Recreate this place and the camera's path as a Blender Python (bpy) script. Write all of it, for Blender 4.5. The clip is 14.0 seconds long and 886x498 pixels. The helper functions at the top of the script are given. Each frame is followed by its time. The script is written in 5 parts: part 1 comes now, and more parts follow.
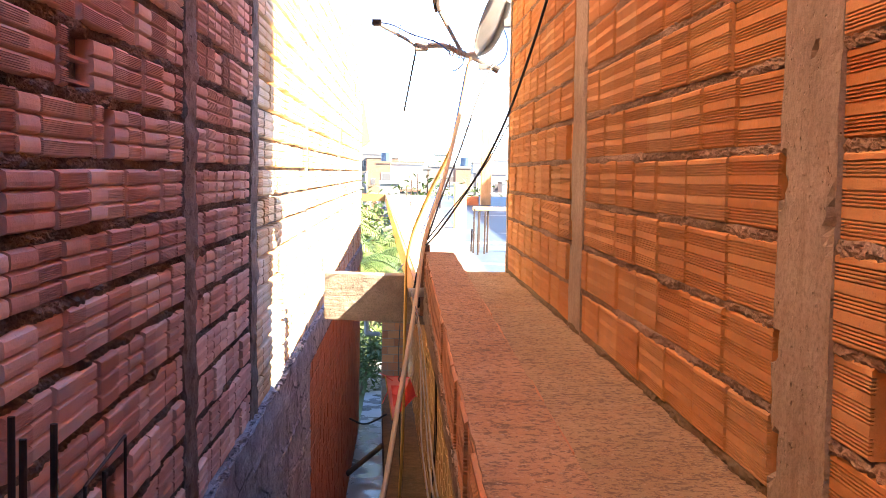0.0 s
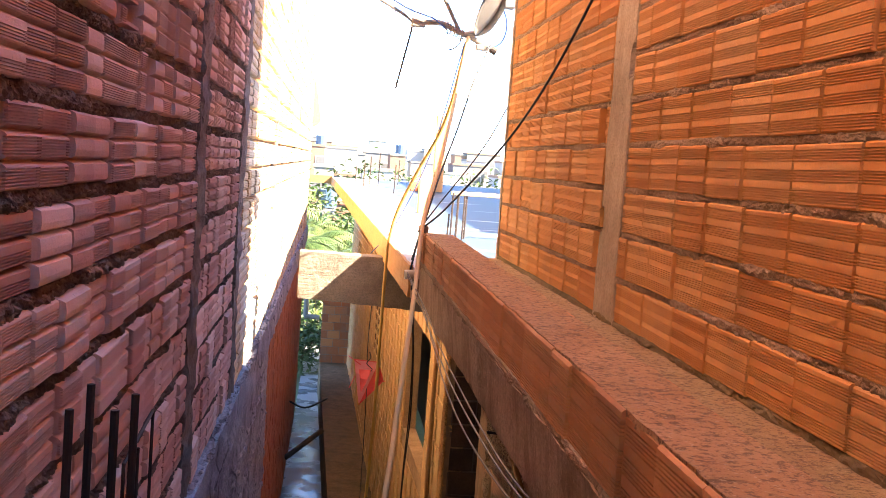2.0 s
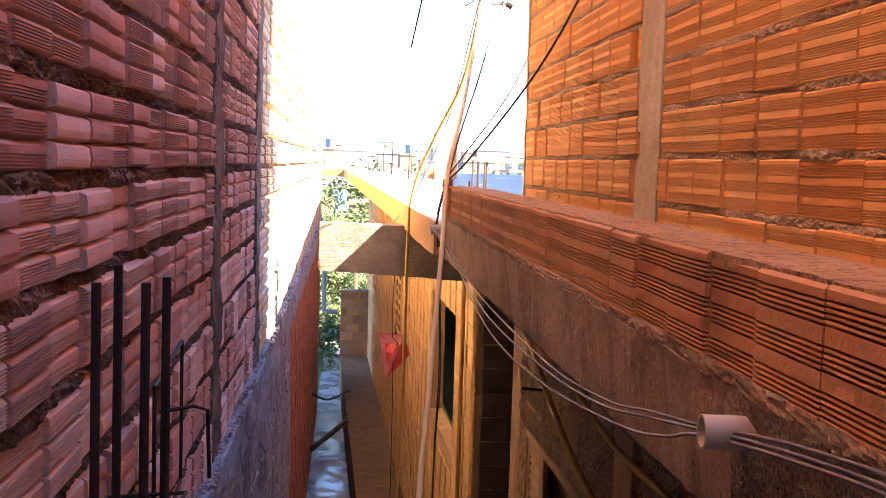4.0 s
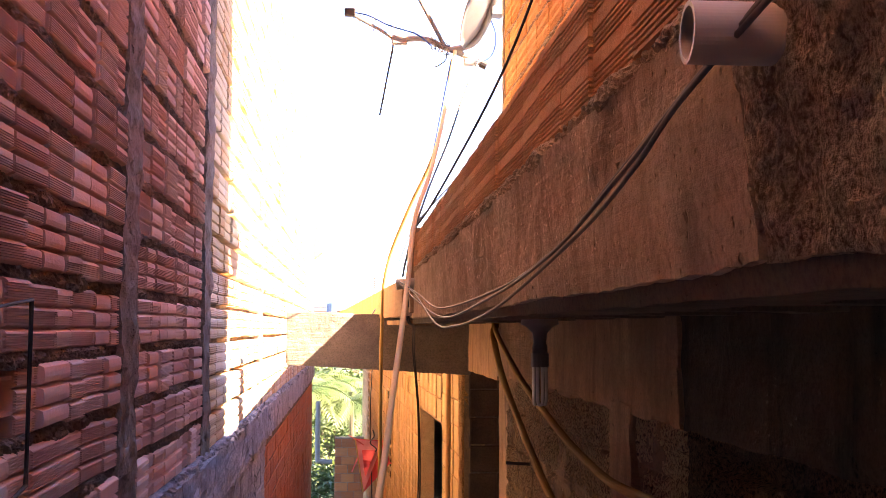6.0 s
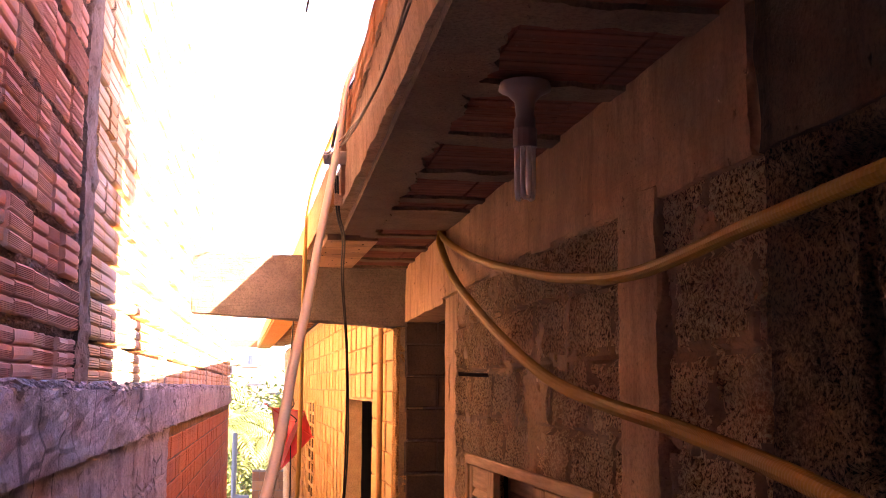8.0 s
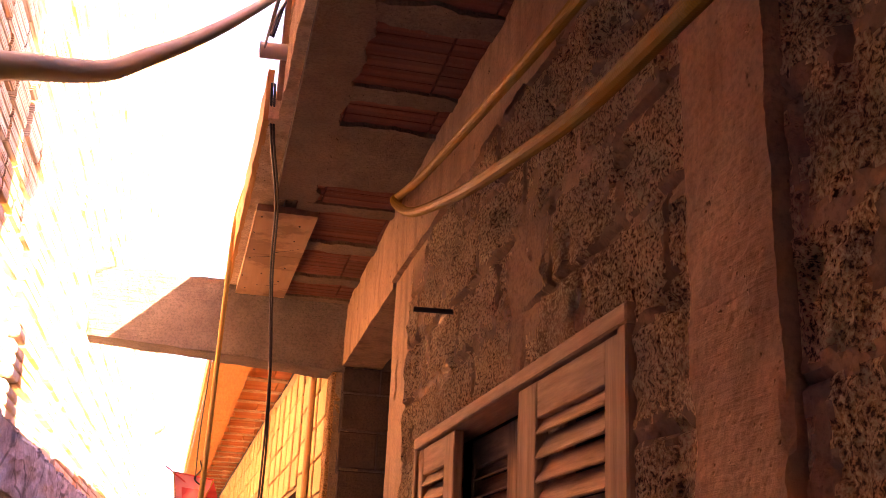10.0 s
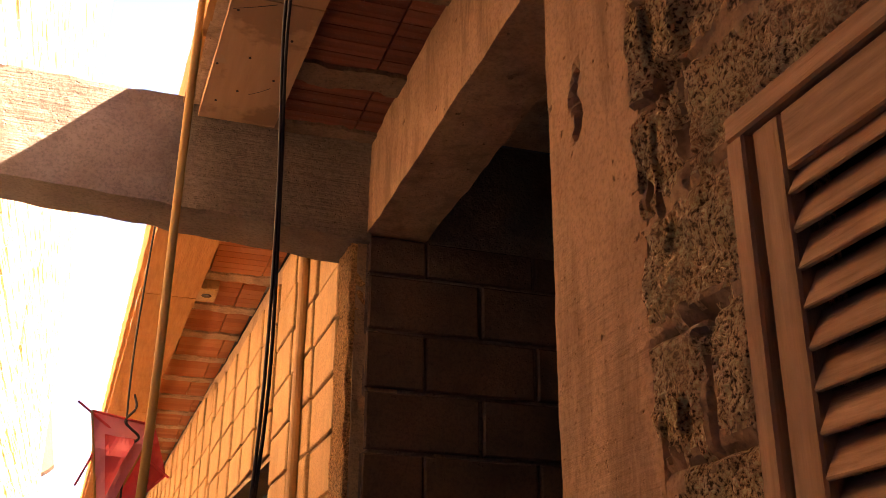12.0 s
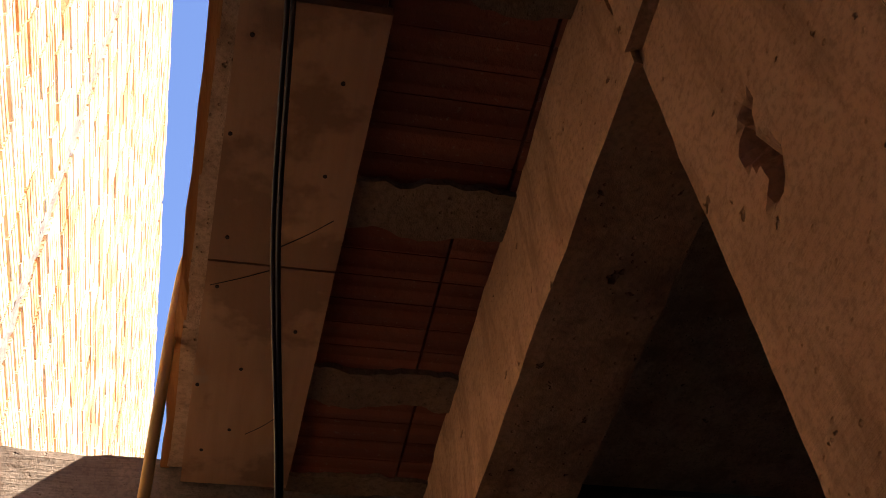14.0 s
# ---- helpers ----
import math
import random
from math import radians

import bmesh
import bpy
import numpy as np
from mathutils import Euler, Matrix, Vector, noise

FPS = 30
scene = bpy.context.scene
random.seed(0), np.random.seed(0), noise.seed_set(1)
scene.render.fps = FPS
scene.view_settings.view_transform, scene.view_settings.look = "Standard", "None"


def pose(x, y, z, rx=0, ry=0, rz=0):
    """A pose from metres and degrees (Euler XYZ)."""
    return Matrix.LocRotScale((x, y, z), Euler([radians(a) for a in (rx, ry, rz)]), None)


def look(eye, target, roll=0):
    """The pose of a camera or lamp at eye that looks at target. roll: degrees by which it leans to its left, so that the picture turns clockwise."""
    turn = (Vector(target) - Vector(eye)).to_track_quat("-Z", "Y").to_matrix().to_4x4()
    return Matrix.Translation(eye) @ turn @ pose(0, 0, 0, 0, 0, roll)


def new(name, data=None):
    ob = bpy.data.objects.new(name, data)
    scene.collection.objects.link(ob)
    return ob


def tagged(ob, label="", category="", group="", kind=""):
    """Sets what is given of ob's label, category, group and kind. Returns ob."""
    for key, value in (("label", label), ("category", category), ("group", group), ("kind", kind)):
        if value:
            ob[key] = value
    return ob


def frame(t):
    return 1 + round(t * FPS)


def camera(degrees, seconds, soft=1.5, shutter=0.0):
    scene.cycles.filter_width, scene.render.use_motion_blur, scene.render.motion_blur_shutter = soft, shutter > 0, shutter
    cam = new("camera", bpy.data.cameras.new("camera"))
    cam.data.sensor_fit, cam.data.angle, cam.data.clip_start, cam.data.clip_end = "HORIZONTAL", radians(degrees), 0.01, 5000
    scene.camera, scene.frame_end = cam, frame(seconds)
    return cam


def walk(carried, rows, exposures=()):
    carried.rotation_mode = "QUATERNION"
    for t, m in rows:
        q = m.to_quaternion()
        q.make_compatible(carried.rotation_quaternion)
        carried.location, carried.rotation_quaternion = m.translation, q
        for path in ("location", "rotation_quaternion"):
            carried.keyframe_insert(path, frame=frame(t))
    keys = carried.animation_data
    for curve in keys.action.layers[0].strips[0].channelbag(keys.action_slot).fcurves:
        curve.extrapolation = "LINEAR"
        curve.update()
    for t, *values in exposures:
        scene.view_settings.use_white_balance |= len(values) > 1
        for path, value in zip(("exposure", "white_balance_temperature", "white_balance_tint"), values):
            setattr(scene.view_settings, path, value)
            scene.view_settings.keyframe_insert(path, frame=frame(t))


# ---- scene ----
cam = camera(45.3, 14.0, soft=0.65)
METRES, EYE, TILT, LEAN, TURN = 8.0, 1.5, -4.1, -1.0, -2.0
ROWS = [
    (0.0, 0.0, 0.0, 0.0, 0.0, 0.0, -0.0),
    (0.5, -0.0074, 0.0027, 0.0006, -1.48, 0.11, -0.81),
    (1.0, -0.0281, 0.0111, 0.0003, -3.9, 0.13, -1.88),
    (1.5, -0.0439, 0.0185, -0.0013, -3.94, -0.08, -2.78),
    (2.0, -0.0523, 0.0258, -0.0061, -3.89, -0.52, -2.92),
    (2.5, -0.0559, 0.0278, -0.0108, -3.82, -0.64, -2.67),
    (3.0, -0.0622, 0.0344, -0.0205, -3.63, -0.84, -2.13),
    (5.5, -0.0396, 0.1025, -0.085, -2.79, 4.59, 1.34),
    (6.0, -0.0319, 0.1375, -0.1104, -2.92, 8.37, 1.0),
    (6.5, -0.0324, 0.1738, -0.1346, -5.83, 6.81, 0.98),
    (7.0, -0.0333, 0.2101, -0.1502, -6.06, 7.31, 0.95),
    (9.5, -0.0221, 0.3871, -0.2605, -10.32, 20.43, 0.66),
    (10.0, -0.0184, 0.4278, -0.2814, -10.86, 22.9, -0.79),
    (10.5, -0.026, 0.4848, -0.3001, -10.35, 24.29, -2.03),
    (11.0, -0.0368, 0.5674, -0.3071, -7.26, 20.01, -1.13),
    (11.5, -0.0416, 0.6507, -0.2966, -8.57, 22.51, 1.73),
    (12.0, -0.0435, 0.7154, -0.2855, -15.89, 26.22, 1.72),
    (12.5, -0.0264, 0.7717, -0.2765, -16.66, 30.7, 1.95),
    (13.0, -0.0204, 0.8089, -0.2672, -14.94, 38.31, 3.22),
    (13.5, -0.0197, 0.8376, -0.2605, -11.22, 48.3, 6.54),
    (14.0, -0.017, 0.8464, -0.261, -9.34, 53.57, 6.0),
]
EXPOSURES = [(0.0, 4.28, 7300, 12), (3.0, 4.43, 7300, 13), (5.5, 4.68, 7600, 25), (6.5, 4.73, 8350, 30), (7.0, 5.25, 8650, 37), (9.5, 5.57, 10800, 60), (10.5, 5.4, 10700, 55), (11.0, 5.03, 9450, 44), (11.5, 4.68, 9650, 38), (12.0, 4.38, 8650, 31), (12.5, 4.03, 8050, 28), (13.0, 3.68, 7650, 24), (13.5, 3.23, 7250, 20), (14.0, 3.03, 7150, 20)]
walk(cam, [(t, pose(0, 0, EYE, TILT, LEAN, TURN) @ pose(METRES * x, METRES * y, METRES * z, 90 + pitch, roll, yaw)) for t, x, y, z, yaw, pitch, roll in ROWS], EXPOSURES)

# ---- light ----
SUN = Vector((1.0, -0.40, 0.95)).normalized()
world = bpy.data.worlds.new("world")
scene.world = world
world.use_nodes = True
wn = world.node_tree.nodes
sky = wn.new("ShaderNodeTexSky")
sky.sky_type = "NISHITA"
sky.sun_disc = False
sky.sun_elevation = math.asin(SUN.z)
sky.sun_rotation = math.atan2(SUN.x, SUN.y)
sky.air_density, sky.dust_density, sky.ozone_density = 0.7, 0.05, 5.0
sky.altitude = 2500
wn["Background"].inputs["Strength"].default_value = 0.085
world.node_tree.links.new(sky.outputs[0], wn["Background"].inputs["Color"])
sun_data = bpy.data.lights.new("sun", "SUN")
sun_data.energy, sun_data.angle, sun_data.color = 3.6, radians(0.6), (1.0, 0.90, 0.75)
sun = new("sun", sun_data)
sun.matrix_world = look(SUN * 40, (0, 0, 0))


# ---- materials ----
class Nodes:
    """A small builder of node materials."""

    def __init__(self, name):
        self.mat = bpy.data.materials.new(name)
        self.mat.use_nodes = True
        self.t = self.mat.node_tree
        self.b = self.t.nodes["Principled BSDF"]
        self.pos = self.t.nodes.new("ShaderNodeNewGeometry").outputs["Position"]

    def set(self, node, key, value):
        if hasattr(value, "is_linked"):
            self.t.links.new(value, node.inputs[key])
        else:
            node.inputs[key].default_value = value

    def math(self, op, a, b=0.0, c=0.0):
        n = self.t.nodes.new("ShaderNodeMath")
        n.operation = op
        for i, v in enumerate((a, b, c)):
            self.set(n, i, v)
        return n.outputs[0]

    def noise(self, scale, detail=4.0, rough=0.55, vec=None, stretch=None):
        n = self.t.nodes.new("ShaderNodeTexNoise")
        n.inputs["Scale"].default_value, n.inputs["Detail"].default_value, n.inputs["Roughness"].default_value = scale, detail, rough
        v = vec or self.pos
        if stretch:
            m = self.t.nodes.new("ShaderNodeVectorMath")
            m.operation = "MULTIPLY"
            self.t.links.new(v, m.inputs[0])
            m.inputs[1].default_value = stretch
            v = m.outputs[0]
        self.t.links.new(v, n.inputs["Vector"])
        return n.outputs["Fac"]

    def voronoi(self, scale, feature="F1"):
        n = self.t.nodes.new("ShaderNodeTexVoronoi")
        n.feature = feature
        n.inputs["Scale"].default_value = scale
        self.t.links.new(self.pos, n.inputs["Vector"])
        return n.outputs["Distance"]

    def ramp(self, fac, stops):
        n = self.t.nodes.new("ShaderNodeValToRGB")
        e = n.color_ramp.elements
        while len(e) < len(stops):
            e.new(0.5)
        for el, (p, c) in zip(e, stops):
            el.position, el.color = p, (*c, 1) if len(c) == 3 else c
        self.set(n, 0, fac)
        return n.outputs[0]

    def mix(self, fac, a, b, mode="MIX"):
        n = self.t.nodes.new("ShaderNodeMix")
        n.data_type, n.blend_type = "RGBA", mode
        for key, v in ((0, fac), (6, a), (7, b)):
            self.set(n, key, (*v, 1) if isinstance(v, tuple) and len(v) == 3 else v)
        return n.outputs[2]

    def axis(self, i):
        n = self.t.nodes.new("ShaderNodeSeparateXYZ")
        self.t.links.new(self.pos, n.inputs[0])
        return n.outputs[i]

    def random(self):
        """A number of its own for each piece, be it an object or an island of a joined mesh."""
        a = self.t.nodes.new("ShaderNodeObjectInfo").outputs["Random"]
        b = self.t.nodes.new("ShaderNodeNewGeometry").outputs["Random Per Island"]
        return self.math("FRACT", self.math("ADD", self.math("MULTIPLY", a, 7.3), self.math("MULTIPLY", b, 5.7)))

    def finish(self, colour, rough=0.9, bump=None, dist=0.01, strength=1.0, spec=0.3, metal=0.0):
        self.set(self.b, "Base Color", (*colour, 1) if isinstance(colour, tuple) else colour)
        self.set(self.b, "Roughness", rough)
        self.b.inputs["Specular IOR Level"].default_value = spec
        self.b.inputs["Metallic"].default_value = metal
        if bump is not None:
            n = self.t.nodes.new("ShaderNodeBump")
            n.inputs["Distance"].default_value, n.inputs["Strength"].default_value = dist, strength
            self.set(n, "Height", bump)
            self.t.links.new(n.outputs[0], self.b.inputs["Normal"])
        return self.mat


def brick_material(name, lo, mid, hi, z0, course, lobes, groups, fine, dirt=0.5, dirt_colour=(0.16, 0.13, 0.11), along=2, groove_shade=0.0):
    """Extruded clay: grooves in groups along each block, a colour of its own for each, scum and mortar smears."""
    m = Nodes(name)
    r = m.random()
    base = m.ramp(r, [(0.0, lo), (0.5, mid), (1.0, hi)])
    q = m.math("FRACT", m.math("MULTIPLY", m.math("SUBTRACT", m.axis(along), z0), lobes / course))
    inside = m.math("LESS_THAN", q, groups)
    shift = m.math("MULTIPLY", r, 0.35)
    groove = m.math("SINE", m.math("MULTIPLY", m.math("ADD", q, shift), 6.2832 * fine))
    groove = m.math("MULTIPLY", m.math("SMOOTH_MIN", groove, 0.3, 0.4), inside)
    streak = m.noise(5.0, 4, 0.6, stretch=(1, 0.6, 6))
    blotch = m.noise(2.2, 6, 0.65)
    speck = m.noise(70, 3, 0.7)
    c = m.mix(m.math("MULTIPLY", streak, 0.5), base, tuple(v * 0.72 for v in mid), "MIX")
    c = m.mix(m.ramp(blotch, [(0.45, (0, 0, 0)), (0.75, (dirt, dirt, dirt))]), c, dirt_colour)
    c = m.mix(m.ramp(speck, [(0.62, (0, 0, 0)), (0.72, (0.45, 0.45, 0.45))]), c, (0.3, 0.25, 0.21))
    # shade inside the grooves, put into the colour where the bump dips
    if groove_shade:
        c = m.mix(m.math("MULTIPLY", m.ramp(groove, [(0.0, (1, 1, 1)), (0.3, (0, 0, 0))]), groove_shade), c, tuple(v * 0.3 for v in lo))
    h = m.math("ADD", m.math("MULTIPLY", groove, 0.5), m.math("MULTIPLY", m.noise(45, 5, 0.7), 0.7))
    h = m.math("ADD", h, m.math("MULTIPLY", m.noise(9, 3), 0.8))
    return m.finish(c, 0.88, h, 0.006, 1.0, 0.25)


def concrete_material(name, lo, hi, stain, scale=3.0, rough_bump=0.006, board=0.0, pores=0.4, cracks=0.0, pocks=0.0, streaks=0.0):
    m = Nodes(name)
    big = m.noise(scale, 7, 0.65)
    c = m.ramp(big, [(0.3, lo), (0.7, hi)])
    c = m.mix(m.ramp(m.noise(scale * 0.45, 5, 0.7), [(0.48, (0, 0, 0)), (0.7, (0.8, 0.8, 0.8))]), c, stain)
    c = m.mix(m.ramp(m.noise(90, 3, 0.7), [(0.35, (0.5, 0.5, 0.5)), (0.55, (0, 0, 0))]), c, tuple(v * 0.55 for v in lo))
    if cracks:
        split = m.ramp(m.voronoi(cracks, "DISTANCE_TO_EDGE"), [(0.012, (0.85, 0.85, 0.85)), (0.03, (0, 0, 0))])
        c = m.mix(m.math("MULTIPLY", split, m.ramp(m.noise(1.3, 3), [(0.45, (0, 0, 0)), (0.55, (1, 1, 1))])), c, tuple(v * 0.3 for v in lo))
    pore = m.ramp(m.voronoi(42), [(0.06, (0, 0, 0)), (0.16, (1, 1, 1))])
    h = m.math("ADD", m.math("MULTIPLY", m.noise(30, 6, 0.7), 0.8), m.math("MULTIPLY", pore, pores))
    h = m.math("ADD", h, m.math("MULTIPLY", m.noise(7, 3), 1.2))
    if pocks:
        hole = m.ramp(m.noise(pocks, 3, 0.6), [(0.68, (0, 0, 0)), (0.73, (0.9, 0.9, 0.9))])
        c = m.mix(hole, c, tuple(v * 0.4 for v in lo))
        h = m.math("SUBTRACT", h, m.math("MULTIPLY", hole, 2.0))
    if streaks:
        c = m.mix(m.ramp(m.noise(4.5, 6, 0.68, stretch=(2.6, 2.6, 0.4)), [(0.48, (0, 0, 0)), (0.66, (streaks, streaks, streaks))]), c, stain)
    if board:
        h = m.math("ADD", h, m.math("MULTIPLY", m.noise(14, 4, 0.6, stretch=(0.3, 0.15, 5)), board))
    return m.finish(c, 0.92, h, rough_bump, 1.0, 0.2)


def wood_material(name, dark, light, along=1, rough=0.75, worn=0.3):
    m = Nodes(name)
    stretch = [9.0, 9.0, 9.0]
    stretch[along] = 0.8
    g = m.noise(6, 6, 0.65, stretch=tuple(stretch))
    fine = m.noise(22, 3, 0.6, stretch=tuple(stretch))
    c = m.ramp(g, [(0.3, dark), (0.7, light)])
    c = m.mix(m.ramp(m.noise(1.9, 5, 0.7), [(0.5, (0, 0, 0)), (0.72, (worn, worn, worn))]), c, tuple(v * 0.4 for v in dark))
    c = m.mix(m.math("MULTIPLY", m.random(), 0.35), c, tuple(v * 0.7 for v in light))
    return m.finish(c, rough, m.math("ADD", g, m.math("MULTIPLY", fine, 0.5)), 0.003, 0.8, 0.3)


def plain_material(name, colour, rough=0.5, metal=0.0, vary=0.25, bump=0.001, scale=12.0, spec=0.4):
    m = Nodes(name)
    c = m.mix(m.math("MULTIPLY", m.noise(scale, 5, 0.65), vary * 2), colour, tuple(v * 0.45 for v in colour))
    return m.finish(c, rough, m.noise(scale * 4, 4), bump, 0.6, spec, metal)


L_Z0, L_COURSE = -0.17, 0.21
R_Z0, R_COURSE = 0.835, 0.1815
M_BRICK_L = brick_material("clay_block_grey_red", (0.46, 0.24, 0.19), (0.64, 0.375, 0.305), (0.78, 0.57, 0.485), L_Z0, L_COURSE, 3, 0.0, 6, 0.35, (0.2, 0.14, 0.13))
M_BRICK_R = brick_material("clay_block_orange", (0.60, 0.235, 0.065), (0.69, 0.31, 0.095), (0.75, 0.39, 0.15), R_Z0, R_COURSE, 3, 0.0, 5, 0.35, (0.28, 0.17, 0.1))
# sunlit copy of the left wall's brick, the sun's warmth put into its colour
M_BRICK_SUNNY = brick_material("clay_block_sunlit", (0.52, 0.24, 0.09), (0.64, 0.44, 0.25), (0.72, 0.57, 0.40), L_Z0, L_COURSE, 3, 0.66, 6, 0.6, (0.66, 0.62, 0.56))
M_BRICK_LOW = brick_material("clay_block_red", (0.42, 0.14, 0.07), (0.50, 0.19, 0.10), (0.46, 0.16, 0.09), -0.2, 0.2, 3, 0.6, 5, 0.4)
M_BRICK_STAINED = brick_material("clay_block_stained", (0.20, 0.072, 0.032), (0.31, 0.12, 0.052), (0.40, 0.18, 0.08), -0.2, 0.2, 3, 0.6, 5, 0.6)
M_TILE_EAVE = brick_material("eave_tile_clay", (0.40, 0.13, 0.05), (0.50, 0.19, 0.08), (0.55, 0.24, 0.11), 0.0, 0.2, 1, 0.0, 1, 0.35, (0.2, 0.12, 0.1))
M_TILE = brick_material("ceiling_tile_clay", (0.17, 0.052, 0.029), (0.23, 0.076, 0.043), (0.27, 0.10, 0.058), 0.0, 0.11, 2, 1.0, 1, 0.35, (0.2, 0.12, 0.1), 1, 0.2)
M_MORTAR = concrete_material("mortar_grey", (0.12, 0.09, 0.075), (0.27, 0.21, 0.175), (0.06, 0.045, 0.04), 5.0, 0.015, pores=1.0)
M_MORTAR_R = concrete_material("mortar_sandy", (0.30, 0.195, 0.115), (0.46, 0.32, 0.20), (0.19, 0.12, 0.07), 5.0, 0.012, pores=1.0)
M_COLUMN_L = concrete_material("column_concrete_grey", (0.17, 0.135, 0.115), (0.29, 0.235, 0.205), (0.09, 0.07, 0.06), 4.0, 0.014, pores=1.0, pocks=16.0)
M_COLUMN_R = concrete_material("column_concrete_warm", (0.38, 0.29, 0.19), (0.52, 0.42, 0.29), (0.27, 0.19, 0.12), 3.0, 0.008, pores=1.4, pocks=30.0, streaks=0.5)
M_PLASTER_L = concrete_material("plaster_slate_grey", (0.28, 0.29, 0.345), (0.49, 0.50, 0.58), (0.11, 0.105, 0.12), 3.0, 0.025, pores=0.8, cracks=2.3)
M_CONCRETE = concrete_material("beam_concrete", (0.17, 0.14, 0.115), (0.255, 0.215, 0.175), (0.12, 0.095, 0.075), 5.5, 0.006, board=0.8)
M_SLAB_EDGE = concrete_material("slab_edge_concrete", (0.49, 0.335, 0.22), (0.67, 0.485, 0.335), (0.24, 0.155, 0.095), 4.0, 0.010, board=0.2, pores=1.0, pocks=22.0, streaks=0.65)
def screed_material(name, lo=(0.37, 0.23, 0.105), hi=(0.50, 0.335, 0.165)):
    """Sandy cement dragged with a board: ripples across the slab, loose grit, clay-red dust."""
    m = Nodes(name)
    rip = m.noise(8, 6, 0.72, stretch=(0.9, 3.6, 1))
    c = m.ramp(m.noise(2.4, 6, 0.7), [(0.3, lo), (0.7, hi)])
    c = m.mix(m.ramp(m.noise(7, 5, 0.7), [(0.52, (0, 0, 0)), (0.80, (0.55, 0.55, 0.55))]), c, (0.56, 0.25, 0.10))
    c = m.mix(m.ramp(rip, [(0.34, (0.8, 0.8, 0.8)), (0.43, (0, 0, 0))]), c, (0.17, 0.105, 0.06))
    c = m.mix(m.ramp(m.noise(60, 4, 0.75), [(0.40, (0.75, 0.75, 0.75)), (0.50, (0, 0, 0))]), c, (0.16, 0.10, 0.06))
    c = m.mix(m.ramp(m.noise(110, 2, 0.6), [(0.62, (0, 0, 0)), (0.70, (0.6, 0.6, 0.6))]), c, (0.62, 0.46, 0.28))
    h = m.math("ADD", m.math("MULTIPLY", rip, 1.2), m.math("MULTIPLY", m.noise(60, 5, 0.7), 0.9))
    return m.finish(c, 0.93, h, 0.016, 1.0, 0.2)


M_SLAB_TOP = screed_material("slab_top_screed")
M_KERB_TOP = screed_material("kerb_top_red_dust", (0.42, 0.215, 0.095), (0.55, 0.32, 0.16))
def roof_material(name):
    """Pale cement roof with standing water over its middle, the sky's reflection put into its colour."""
    m = Nodes(name)
    c = m.ramp(m.noise(1.2, 7, 0.65), [(0.3, (0.34, 0.335, 0.33)), (0.7, (0.45, 0.44, 0.43))])
    inner = m.ramp(m.axis(0), [(0.32, (0, 0, 0)), (0.62, (1, 1, 1))])
    film = m.noise(1.1, 4, 0.6, stretch=(0.5, 1.6, 1))
    wet = m.math("MULTIPLY", inner, m.ramp(film, [(0.30, (0, 0, 0)), (0.38, (1, 1, 1))]))
    # matte blue stands in for the sky mirrored in the water
    c = m.mix(wet, c, (0.035, 0.052, 0.078))
    return m.finish(c, m.math("SUBTRACT", 0.85, m.math("MULTIPLY", wet, 0.35)), m.math("MULTIPLY", m.noise(22, 5, 0.6), m.math("SUBTRACT", 1.02, wet)), 0.004, 0.6, 0.12)


M_ROOF = roof_material("roof_slab_pale")
def pitted_material(name, pale=(0.82, 0.55, 0.34), mid=(0.60, 0.335, 0.175), pit=(0.085, 0.043, 0.021)):
    """No-fines blockwork: pale crumbs over open dark hollows, relief shade in the colour, with damp brown patches."""
    m = Nodes(name)
    c = m.ramp(m.noise(6, 6, 0.7), [(0.32, mid), (0.62, pale)])
    c = m.mix(m.ramp(m.noise(2.1, 5, 0.75), [(0.55, (0, 0, 0)), (0.66, (0.6, 0.6, 0.6))]), c, tuple(v * 0.42 for v in mid))
    grit = m.noise(105, 4, 0.68)
    crumb = m.noise(190, 2, 0.6)
    deep = m.math("ADD", m.math("MULTIPLY", grit, 0.72), m.math("MULTIPLY", crumb, 0.28))
    pit_shade = m.ramp(deep, [(0.42, (0.97, 0.97, 0.97)), (0.49, (0, 0, 0))])
    whole = m.ramp(m.noise(3.3, 4, 0.6), [(0.34, (0.35, 0.35, 0.35)), (0.50, (1, 1, 1))])
    pit_shade = m.math("MULTIPLY", pit_shade, whole)
    # shade of the hollows put into the colour, where the bump sinks
    c = m.mix(pit_shade, c, pit)
    # pale crumbs, with the highlights on their tops put into the colour
    c = m.mix(m.ramp(deep, [(0.51, (0, 0, 0)), (0.58, (0.9, 0.9, 0.9))]), c, tuple(min(0.85, v * 1.3) for v in pale))
    h = m.math("ADD", m.math("MULTIPLY", m.ramp(deep, [(0.38, (0, 0, 0)), (0.62, (1, 1, 1))]), 1.5), m.math("MULTIPLY", m.noise(30, 5, 0.7), 0.8))
    return m.finish(c, 0.95, h, 0.016, 1.0, 0.15)


M_ROUGH = pitted_material("rough_blockwork")
M_CRUMBLE = pitted_material("slab_edge_crumbling", (0.70, 0.505, 0.345), (0.56, 0.385, 0.255), (0.36, 0.235, 0.15))
M_ORANGE_ROUGH = pitted_material("corner_cement_orange", (0.60, 0.34, 0.15), (0.50, 0.265, 0.11), (0.22, 0.11, 0.045))
M_SMEAR = concrete_material("mortar_smear_brown", (0.32, 0.195, 0.11), (0.46, 0.29, 0.17), (0.20, 0.12, 0.068), 6.0, 0.012, pores=0.6)
